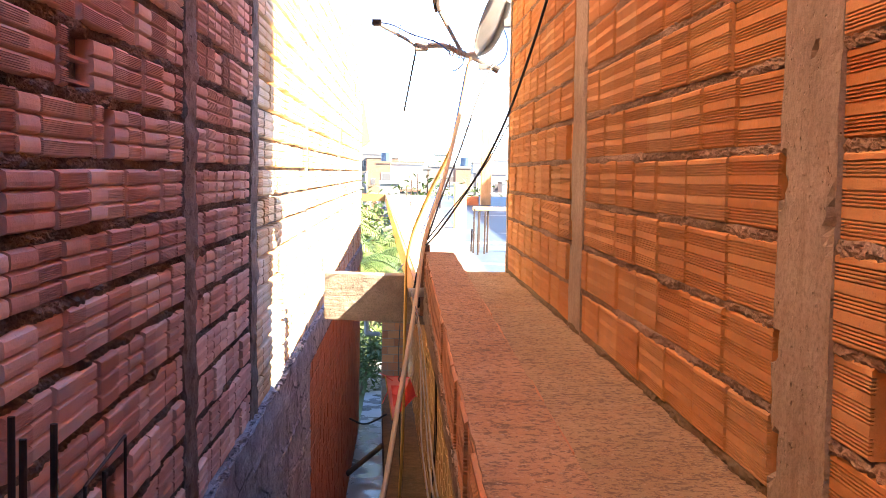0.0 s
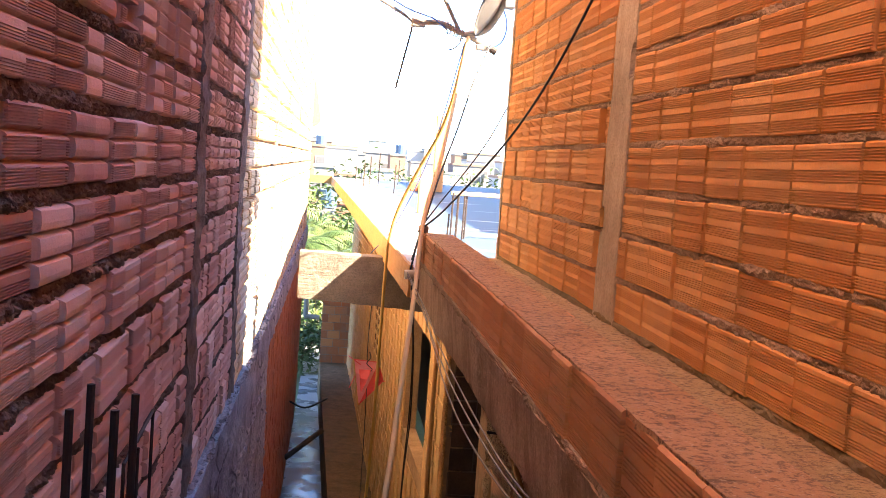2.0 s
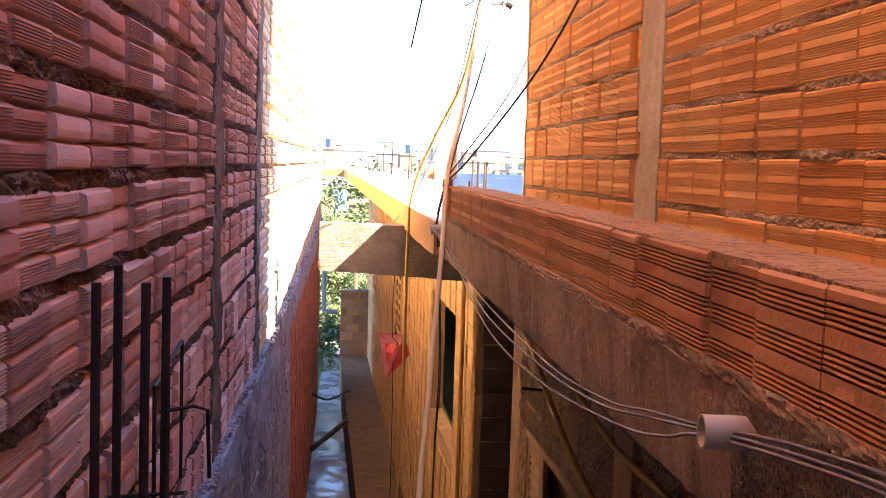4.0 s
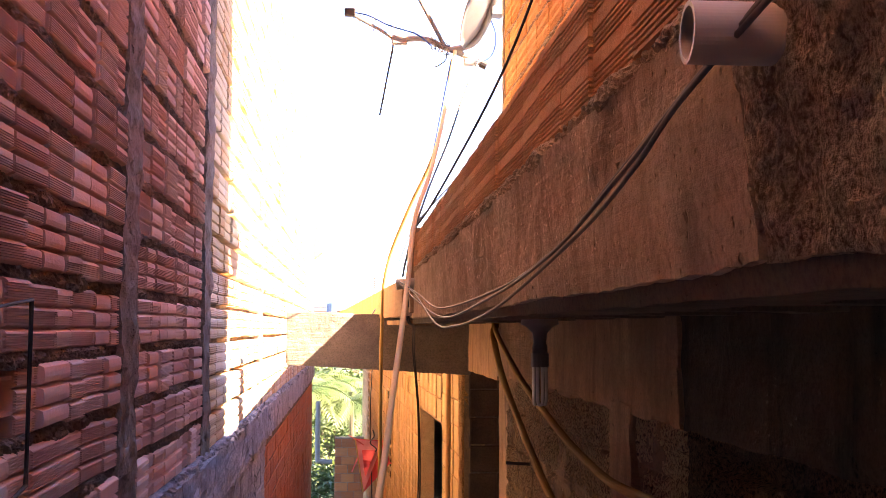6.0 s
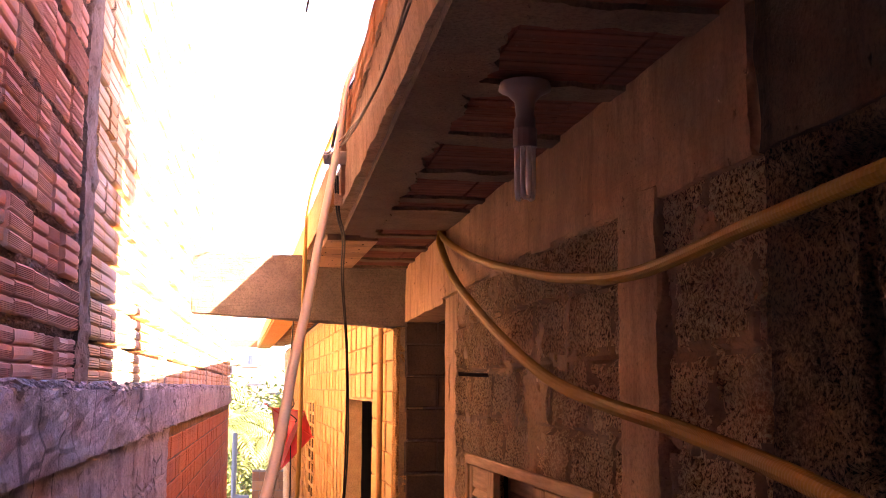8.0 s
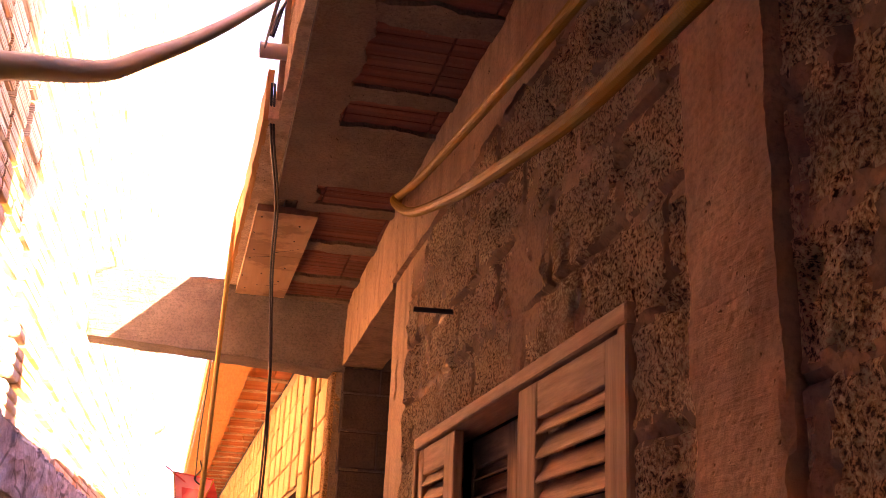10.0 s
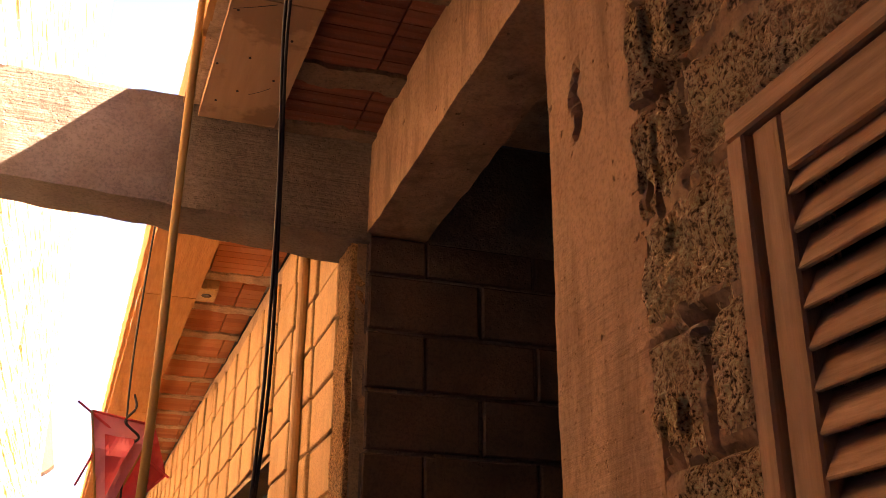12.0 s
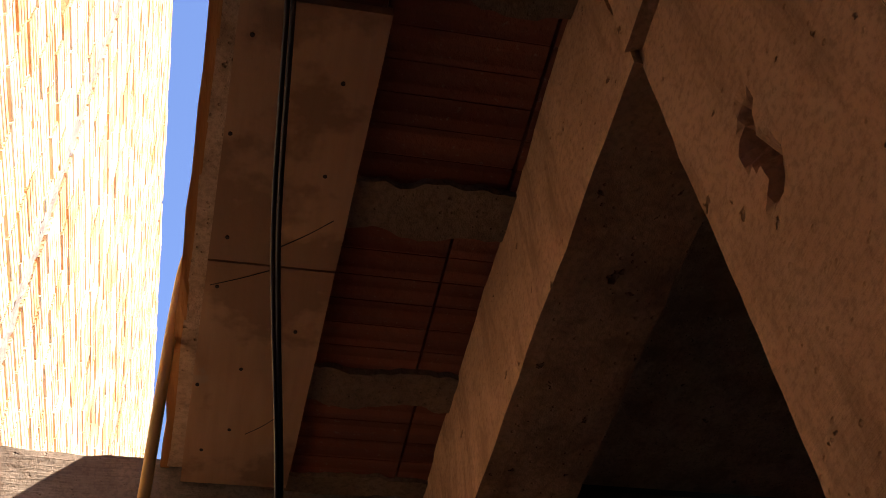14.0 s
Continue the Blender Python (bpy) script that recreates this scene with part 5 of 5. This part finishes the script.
post(1.62, 21.5, 0.85, 2.40, 0.20, "tall pale wooden post on the roof slab")
post(0.68, 13.2, 0.80, 1.36, 0.15, "short wooden post with a dark foot on the roof slab")
tagged(part("crate", bevelled((1.05, 1.45, 21.0, 21.25, 0.85, 1.05), 0.01), M_BRICK_LOW), "stack of red clay blocks on the roof slab", "bricks")
tagged(part("plank", bevelled((0.60, 1.5, 9.42, 9.47, 1.17, 1.205), 0.004), M_WOOD_POST), "pale plank held up on iron starter bars", "plank")
for x, y, z in ((0.61, 9.4, 1.19), (0.635, 9.2, 1.17), (0.66, 9.45, 1.18), (0.70, 9.3, 1.17), (0.735, 9.44, 1.18), (0.60, 9.55, 1.0)):
    tagged(part("rebar", tube(bmesh.new(), ((x, y, 0.78), (x + 0.004, y, z)), 0.008, 6, straight=True), M_STEEL_DARK), "rusty starter bar rising from the roof slab", "rebar", "starter bars on the roof")
for i, (x, y, h) in enumerate(((0.10, 20.0, 0.5), (0.22, 20.3, 0.62), (0.45, 22.0, 0.7), (0.62, 19.0, 0.5), (0.02, 24.0, 0.4), (1.0, 24.5, 0.6))):
    tagged(part("rebar", tube(bmesh.new(), ((x, y, 0.84), (x + 0.01, y, 0.86 + h)), 0.010, 6, straight=True), M_STEEL_DARK), "rusty starter bar rising from the roof slab", "rebar", "starter bars on the roof")
# unseen wall, added only to cast shade on the roof slab
tagged(part("wall_neighbour", boxes((4.6, 4.8, 9.0, 27.0, 0.7, 4.2)), M_RED_WALL), "plain unseen wall added to shade the roof slab", "wall", kind="structure")

# corbel at the end of the tall wall
bm = bmesh.new()
prof = ((-1.02, 3.15), (-0.985, 3.1), (-0.82, 2.2), (-0.90, 2.12), (-1.0, 2.05), (-1.05, 2.05))
a = [bm.verts.new((x, L_END - 0.1, z)) for x, z in prof]
b = [bm.verts.new((x, L_END + 0.3, z)) for x, z in prof]
for i in range(len(prof)):
    j = (i + 1) % len(prof)
    bm.faces.new((a[i], a[j], b[j], b[i]))
bm.faces.new(a[::-1])
bm.faces.new(b)
tagged(part("awning_bracket", bm, M_WOOD_SOFFIT), "brown wedge-shaped awning end at the wall's far corner", "bracket")

# ---- end of the walkway and the lane ----
wall_end = tagged(part("wall_walkway_end", boxes((-0.53, 0.18, 26.02, 26.2, -4.5, -1.97)), M_MORTAR), "dark stained brick wall ending the walkway", "wall", kind="structure")
tagged(part("lane_pipe", tube(bmesh.new(), ((-0.95, 27.0, -1.2), (-0.95, 27.0, -2.5), (-0.9, 27.0, -2.62), (-0.6, 27.0, -2.65)), 0.06, 10, 4), M_GREY_WALL), "grey plastic downpipe bending at the lane's end", "pipe")
cable("cable", "black cable crossing the lane", ((-1.0, 20.0, -3.2), (-0.7, 20.2, -3.35), (-0.3, 20.4, -3.2)), 0.02, M_BLACK)
cable("beam_prop", "dark timber prop across the lane", ((-1.0, 19.0, -4.0), (-0.35, 19.2, -3.5)), 0.05, M_TRUNK, "prop")

# ---- plants beyond the lane ----
def leaf_mesh(name, mat, parent, blades):
    verts, faces = [], []
    for p, d, side, l, w in blades:
        o = len(verts)
        m = p + d * (l * 0.5) + Vector((0, 0, 0.03 * l))
        verts += [p, m + side * w, p + d * l - Vector((0, 0, 0.15 * l)), m - side * w]
        faces.append((o, o + 1, o + 2, o + 3))
    me = bpy.data.meshes.new(name)
    me.from_pydata(verts, [], faces)
    me.materials.append(mat)
    ob = new(name, me)
    ob.parent = parent
    return tagged(ob, kind="stuff")


def palm(x, y, z, h, fronds, size, seed):
    r = random.Random(seed)
    ob = thing("palm_tree", "green palm with arching feathered fronds", "palm", "palms beyond the lane", (x, y, z))
    part("trunk", tube(bmesh.new(), ((0, 0, 0), (0.05, 0.02, h * 0.5), (0.02, 0.05, h)), 0.11, 9, 5), M_TRUNK, ob)
    for i in range(fronds):
        a = 2 * math.pi * i / fronds + r.uniform(-0.2, 0.2)
        rise = r.uniform(0.15, 1.0)
        out = Vector((math.cos(a), math.sin(a), 0))
        path = [Vector((0, 0, h)) + out * (size * s) + Vector((0, 0, size * (rise * s - 1.05 * s * s))) for s in [k / 14 for k in range(15)]]
        blades = []
        for k in range(1, 15):
            d = (path[k] - path[k - 1]).normalized()
            side = d.cross(Vector((0, 0, 1))).normalized()
            ln = size * 0.30 * math.sin(math.pi * min(1, 0.15 + k / 15))
            for s in (-1, 1):
                for q in (0, 0.5):
                    bd = (side * s + d * 0.55 - Vector((0, 0, 0.35))).normalized()
                    blades.append((path[k - 1].lerp(path[k], q), bd, d, ln, 0.022 * size / 1.5))
        leaf_mesh("frond", M_LEAF_Y if r.random() < 0.5 else M_LEAF, ob, blades)
    return ob


for args in ((-1.5, 31.0, -4.6, 3.4, 13, 2.0, 1), (-0.2, 33.5, -4.6, 3.0, 13, 2.2, 2), (-2.6, 35.0, -4.6, 4.3, 13, 2.4, 3), (-1.2, 39.0, -4.8, 3.6, 12, 2.4, 4), (0.9, 37.0, -4.8, 3.3, 12, 2.2, 5), (-3.2, 44.0, -5.0, 4.6, 12, 2.6, 6)):
    palm(*args)


def shrub(x, y, z, w, h, n, seed, mat, leaf=0.16, name="shrub", label="leafy green shrub beyond the lane", cat="shrub"):
    r = random.Random(seed)
    ob = thing(name, label, cat, "", (x, y, z))
    limbs = bmesh.new()
    tips = []
    for i in range(7):
        a = 2 * math.pi * i / 7 + r.uniform(-0.3, 0.3)
        tip = Vector((math.cos(a) * w * r.uniform(0.2, 0.42), math.sin(a) * w * r.uniform(0.2, 0.42), h * r.uniform(0.5, 0.9)))
        tube(limbs, ((0, 0, 0), tip * 0.5 + Vector((0, 0, h * 0.1)), tip), 0.03 * h / 2, 6, 3)
        tips.append(tip)
    part("trunk", limbs, M_TRUNK, ob)
    blades = []
    for i in range(n):
        c = r.choice(tips)
        p = c + Vector((r.gauss(0, w * 0.16), r.gauss(0, w * 0.16), r.gauss(0, h * 0.15)))
        d = Vector((r.uniform(-1, 1), r.uniform(-1, 1), r.uniform(-0.6, 0.8))).normalized()
        side = d.cross(Vector((r.uniform(-1, 1), r.uniform(-1, 1), 1))).normalized()
        blades.append((p, d, side, leaf * r.uniform(0.6, 1.4), leaf * 0.22))
    leaf_mesh("crown", mat, ob, blades)
    return ob


for i, (x, y, w, h) in enumerate(((-1.2, 29.0, 1.8, 1.5), (0.1, 30.0, 2.0, 1.8), (-2.4, 32.0, 2.6, 2.4), (-0.6, 35.5, 3.0, 2.8), (1.6, 34.0, 3.0, 2.6), (-2.2, 38.0, 3.4, 3.0), (0.4, 41.0, 4.0, 3.4), (-3.4, 41.0, 4.0, 4.0), (-1.0, 47.0, 5.0, 4.2), (2.4, 46.0, 5.0, 4.4), (-4.5, 50.0, 6.0, 5.0))):
    shrub(x, y, -4.7, w, h, 1500, 20 + i, M_LEAF_Y if i % 3 else M_LEAF, 0.2 if y < 36 else 0.3)

# ---- far houses ----
def house(x, y, w, d, h, mat, seed, floor_z=-7.0):
    r = random.Random(seed)
    ob = thing("house", {"house_paint_white": "white flat-roofed concrete house far off", "house_brick_red": "red brick flat-roofed house far off", "house_render_grey": "grey rendered flat-roofed house far off"}[mat.name], "house", "far houses", (x, y, floor_z))
    part("wall", boxes((-w / 2, w / 2, 0, d, 0, h)), mat, ob)
    roof = part("roof", boxes((-w / 2 - 0.1, w / 2 + 0.1, -0.1, d + 0.1, h, h + 0.3)), M_GREY_WALL if r.random() < 0.6 else M_RED_WALL, ob)
    if r.random() < 0.12:
        part("tank", tube(bmesh.new(), ((w * 0.2, d * 0.4, h + 0.36), (w * 0.2, d * 0.4, h + 1.7)), 0.8, 12, straight=True), M_WATER_TANK, roof)
    floors = max(1, int(h / 3.1))
    cols = max(2, int(w / 3.2))
    for f in range(floors):
        for c in range(cols):
            if r.random() < 0.5:
                cx, cz = -w / 2 + w * (c + 0.5) / cols, h - 2.0 - 3.1 * f
                win = part("window", boxes((cx - 0.75, cx + 0.75, -0.06, 0.02, cz - 0.65, cz + 0.65)), M_WHITE_WALL, ob)
                part("pane", boxes((cx - 0.62, cx + 0.62, -0.09, -0.065, cz - 0.52, cz + 0.52)), M_FAR_PANE, win)
    return ob


hr = random.Random(3)
mats = (M_WHITE_WALL, M_GREY_WALL, M_RED_WALL)
for row, (y, n, hh) in enumerate(((85, 14, 6.6), (120, 18, 8.6), (165, 22, 10.5), (230, 24, 13.5))):
    for i in range(n):
        x = y * (-0.16 + 0.46 * (i + hr.uniform(0.1, 0.7)) / n)
        house(x, y + hr.uniform(-8, 8), y * 0.022 * hr.uniform(0.6, 1.4), 8, hh * hr.uniform(0.58, 0.95), mats[hr.choice((0, 0, 1, 1, 2))], row * 40 + i)
for i in range(14):
    x, y = hr.uniform(-14, 24), hr.uniform(70, 110)
    shrub(x, y, -7, 7, hr.uniform(4.5, 7), 900, 200 + i, M_LEAF, 0.6, "tree", "dark green tree among the far houses", "tree")
bm = bmesh.new()
top = [bm.verts.new((-300 + 25 * i, 520 + 15 * math.sin(i * 1.3), -2 + 9 * max(0, noise.noise(Vector((i * 0.35, 2.2, 0))) + 0.35))) for i in range(33)]
low = [bm.verts.new((-300 + 25 * i, 440, -8)) for i in range(33)]
back = [bm.verts.new((-300 + 25 * i, 620, -8)) for i in range(33)]
for p, q in ((low, top), (top, back)):
    for i in range(32):
        bm.faces.new((p[i], p[i + 1], q[i + 1], q[i]))
tagged(part("backdrop", bm, M_GREY_WALL), "hazy low hills on the horizon", "hills", kind="structure")

# ---- clay blocks, kept last: the pieces of the walls ----
rng = random.Random(5)


def block_rows(y0, y1, gap, lo, hi):
    """Lengths of blocks along a course, with cut pieces at its ends."""
    y = y0
    while y < y1 - 0.05:
        n = min(rng.uniform(lo, hi), y1 - y)
        if y1 - (y + n) < 0.07:
            n = y1 - y
        yield y + gap / 2, y + n - gap / 2
        y += n


LENGTHS = (0.10, 0.16, 0.22, 0.26, 0.29, 0.31, 0.33, 0.36, 0.42)


def nearest(n):
    return min(LENGTHS, key=lambda k: abs(k - n))


def lay(parent, panels, z0, course, count, blocks, face, material, near, skip=(), lo=0.27, hi=0.36, tilt=0.006, jump=0.006):
    """Lay courses of blocks: those of the near stretch are pieces of their own, the rest one joined mesh."""
    rest, made = [], 0
    for k in range(count):
        z = z0 + course * (k + 0.5)
        cut = sorted((s[0], s[1]) for s in skip if s[2] < z < s[3])
        segments = []
        for y0, y1 in panels:
            for s0, s1 in cut:
                if y0 < s0 < y1:
                    segments.append((y0, s0))
                    y0 = s1
            segments.append((y0, y1))
        for y0, y1 in segments:
            for a, b in block_rows(y0, y1, rng.uniform(0.004, 0.011) if tilt < 0.005 or callable(face) else rng.uniform(0.009, 0.021), lo, hi):
                mid = (a + b) / 2
                key = nearest(b - a)
                me = blocks[rng.randrange(len(blocks))][key]
                x = face(mid) if callable(face) else face[0]
                side = 1 if not callable(face) else -1
                m = Matrix.LocRotScale((x + rng.uniform(-jump, jump * 0.6), mid, z + rng.uniform(-0.003, 0.003)), Euler((rng.uniform(-tilt, tilt) * 2, rng.uniform(-tilt, tilt), (0 if side > 0 else math.pi) + rng.uniform(-tilt, tilt))), (1, (b - a) / key, 1))
                if made < 300 and near(mid, z):
                    ob = new("brick", me)
                    ob.parent = parent
                    ob.matrix_local = m
                    made += 1
                else:
                    rest.append((me, m))
    if rest:
        joined(rest, "bricks", material, parent)


def block_set(make, height, depth, material, *args):
    return {n: shared(make(n, height, depth, *args), "brick", material) for n in LENGTHS}


set_l = [block_set(lobed_block, L_COURSE - 0.032, 0.07, M_BRICK_L, 3, 0.019, 6), block_set(lobed_block, L_COURSE - 0.038, 0.07, M_BRICK_L, 3, 0.022, 0), block_set(lobed_block, L_COURSE - 0.028, 0.07, M_BRICK_L, 3, 0.016, 6), block_set(lobed_block, L_COURSE - 0.034, 0.07, M_BRICK_L, 3, 0.020, 4)]
L_PANELS = ((-2.9, 4.86), (5.16, 6.94), (7.26, 10.85), (11.01, 16.29), (16.49, 20.69), (20.91, L_END))
HOLES_L = [(3.50, 3.72, 0.22, 0.47), (3.19, 3.47, 1.66, 1.88), (3.60, 3.70, 1.45, 1.66), (8.62, 8.80, -0.2, 0.66), (6.1, 6.16, 1.5, 1.66), (5.9, 5.97, 1.87, 2.0)]
hole_rng = random.Random(31)
for _ in range(46):
    hy, hz = hole_rng.uniform(7.6, 23.5), hole_rng.uniform(0.2, 8.5)
    if abs(hy - 10.93) > 0.4 and abs(hy - 16.4) > 0.4 and abs(hy - 20.8) > 0.4 and not (8.4 < hy < 9.0 and hz < 0.8):
        HOLES_L.append((hy, hy + hole_rng.uniform(0.05, 0.13), hz, hz + 0.20))
lay(wall_left, L_PANELS[:2], L_Z0, L_COURSE, int((L_TOP - L_Z0) / L_COURSE), set_l, (-1.0,), M_BRICK_L, lambda y, z: 1.9 < y < 7.3 and z < 2.75, HOLES_L, lo=0.17, hi=0.30, tilt=0.009, jump=0.014)
# panels in the sun take the sun-coloured copy of the same brick
set_s = [block_set(lobed_block, L_COURSE - 0.026, 0.07, M_BRICK_SUNNY, 3, 0.012, 0), block_set(lobed_block, L_COURSE - 0.032, 0.07, M_BRICK_SUNNY, 3, 0.017, 0)]
lay(wall_left, L_PANELS[2:], L_Z0, L_COURSE, int((L_TOP - L_Z0) / L_COURSE), set_s, (-1.0,), M_BRICK_SUNNY, lambda y, z: False, HOLES_L, tilt=0.008, jump=0.008)
strips_mesh([mortar_strip(a, b, L_Z0 + L_COURSE * k, -1.016, 1, 0.015, 0.009 if b < 9 else 0.06, 0.019, 0.15) for k in range(20) for a, b in L_PANELS[:2]], "mortar", M_MORTAR, wall_left, 1)
strips_mesh([mortar_strip(-2.9, L_END, -0.185, -0.985, 1, 0.03, 0.018, 0.03, 0.25)], "mortar_lumps", M_PLASTER_L, wall_left, 1)

set_r = [block_set(grooved_block, R_COURSE - 0.020, 0.055, M_BRICK_R, 0.0075), block_set(grooved_block, R_COURSE - 0.024, 0.055, M_BRICK_R, 0.0085), block_set(grooved_block, R_COURSE - 0.022, 0.055, M_BRICK_R, 0.006)]
R_PANELS = ((-2.9, -1.2), (-0.9, 1.88), (2.17, 4.40), (4.72, R_END))
lay(wall_right_upper, R_PANELS, R_Z0, R_COURSE, int((R_TOP - R_Z0) / R_COURSE), set_r, right_x, M_BRICK_R, lambda y, z: 0.9 < y and z < 2.9, [(4.78, 4.86, 1.57, 1.74), (4.73, 4.79, 1.0, 1.2), (1.64, 1.71, 1.06, 1.25)])
strips_mesh([mortar_strip(a, b, R_Z0 + R_COURSE * k, lambda y: right_x(y) + 0.004, -1, 0.009, 0.008, 0.0125, 0.25) for k in range(12) for a, b in R_PANELS], "mortar", M_MORTAR_R, wall_right_upper, -1)

# clay webs inside the broken blocks
for y0, y1, z0, z1 in HOLES_L[:2]:
    for f in (0.36, 0.70):
        z = z0 + 0.02 + (z1 - z0) * f
        part("web", boxes((-1.064, -1.012 - 0.012 * f, y0 + 0.002, y1 - 0.002, z - 0.005, z + 0.005)), M_BRICK_L, wall_left)

# moss and grime where the orange wall meets the slab
strips_mesh([mortar_strip(-2.9, R_END, 0.832, lambda y: right_x(y) - 0.002, -1, 0.011, 0.012, 0.016, 0.2)], "moss", M_MOSS, wall_right_upper, -1)

# kerb of clay blocks on the slab edge
kerb = thing("kerb_parapet", "row of orange grooved clay blocks laid along the slab edge", "parapet", kind="structure")
M_KERB = brick_material("kerb_block_orange", (0.58, 0.23, 0.085), (0.66, 0.28, 0.11), (0.70, 0.33, 0.14), 0.842, 0.172, 3, 0.0, 5, 0.45, (0.26, 0.17, 0.11))
kerb_set = []
for w in (0.176, 0.178):
    d = {}
    for n in LENGTHS:
        bm = grooved_block(n, 0.172, w, 0.010, 1.0)
        bm.transform(pose(-w, 0, 0, 0, 0, 180))
        d[n] = shared(bm, "brick", M_KERB)
    kerb_set.append(d)
rng = random.Random(8)
for a, b in block_rows(-0.9, 6.46, 0.006, 0.18, 0.23):
    key = nearest(b - a)
    ob = new("brick", kerb_set[rng.randrange(2)][key])
    ob.parent = kerb
    ob.matrix_local = Matrix.LocRotScale((0.30 + rng.uniform(-0.004, 0.004), (a + b) / 2, 0.930 + rng.uniform(-0.002, 0.002)), Euler((rng.uniform(-0.005, 0.005), rng.uniform(-0.006, 0.006), rng.uniform(-0.006, 0.006))), (1, (b - a) / key, 1))
strips_mesh([mortar_strip(-0.9, 6.46, 0.838, 0.122, -1, 0.007, 0.009, 0.013, 0.45)], "mortar", M_MORTAR_R, kerb, -1)
me = rough_box((0.130, 0.297, -0.9, 6.44, 1.003, 1.0208), 0.02, 0.004, 9.0)
part("mortar_skim", me, M_KERB_TOP, kerb, "thin crumbling cement skim")

# ochre blocks of the far house
set_f = [block_set(flat_block, 0.189, 0.03, M_BLOCK_YELLOW, 0.005)]
lay(wall_left_low, ((11.35, L_END),), -4.4, 0.2, 19, [block_set(flat_block, 0.184, 0.02, M_BRICK_LOW, 0.006)], (-1.0,), M_BRICK_LOW, lambda y, z: y < 14 and z > -2.5, lo=0.26, hi=0.34)
wall_far_blocks = thing("wall_far_face", "ochre sunlit-side blockwork of the far house with raked joints", "wall", kind="structure")
vent_skip = [(v[0], v[1], v[2], v[3]) for v in VENTS]
lay(wall_far_blocks, ((8.98, WIN2[0]), (WIN2[1], FAR1)), -3.6, 0.2, 21, set_f, far_x, M_BLOCK_YELLOW, lambda y, z: y < 15.5 and z > -2.2, vent_skip, lo=0.36, hi=0.42, tilt=0.002, jump=0.003)
lay(wall_far_blocks, ((WIN2[0], WIN2[1]),), WIN2[3] + 0.02, 0.2, 4, set_f, far_x, M_BLOCK_YELLOW, lambda y, z: True, lo=0.36, hi=0.42, tilt=0.002, jump=0.003)
lay(wall_far_blocks, ((WIN2[0], WIN2[1]),), -3.6, 0.2, 9, set_f, far_x, M_BLOCK_YELLOW, lambda y, z: z > -2.2, lo=0.36, hi=0.42, tilt=0.002, jump=0.003)


def facing_blocks(parent, x0, x1, y, z0, z1, course, length, mat):
    """Blocks of a wall that faces the camera's side, each a piece of its own."""
    me = shared(flat_block(length - 0.012, course - 0.014, 0.03, 0.006), "brick", mat)
    k = 0
    z = z0
    while z < z1 - 0.05:
        x = x0 - (length / 2 if k % 2 else 0)
        while x < x1:
            a, b = max(x, x0), min(x + length, x1)
            if b - a > 0.05:
                ob = new("brick", me)
                ob.parent = parent
                hh = min(course, z1 - z)
                ob.matrix_local = Matrix.LocRotScale(((a + b) / 2, y + rng.uniform(-0.004, 0.004), z + hh / 2), Euler((0, rng.uniform(-0.006, 0.006), -math.pi / 2)), (1, (b - a) / length, hh / course))
            x += length
        z += course
        k += 1


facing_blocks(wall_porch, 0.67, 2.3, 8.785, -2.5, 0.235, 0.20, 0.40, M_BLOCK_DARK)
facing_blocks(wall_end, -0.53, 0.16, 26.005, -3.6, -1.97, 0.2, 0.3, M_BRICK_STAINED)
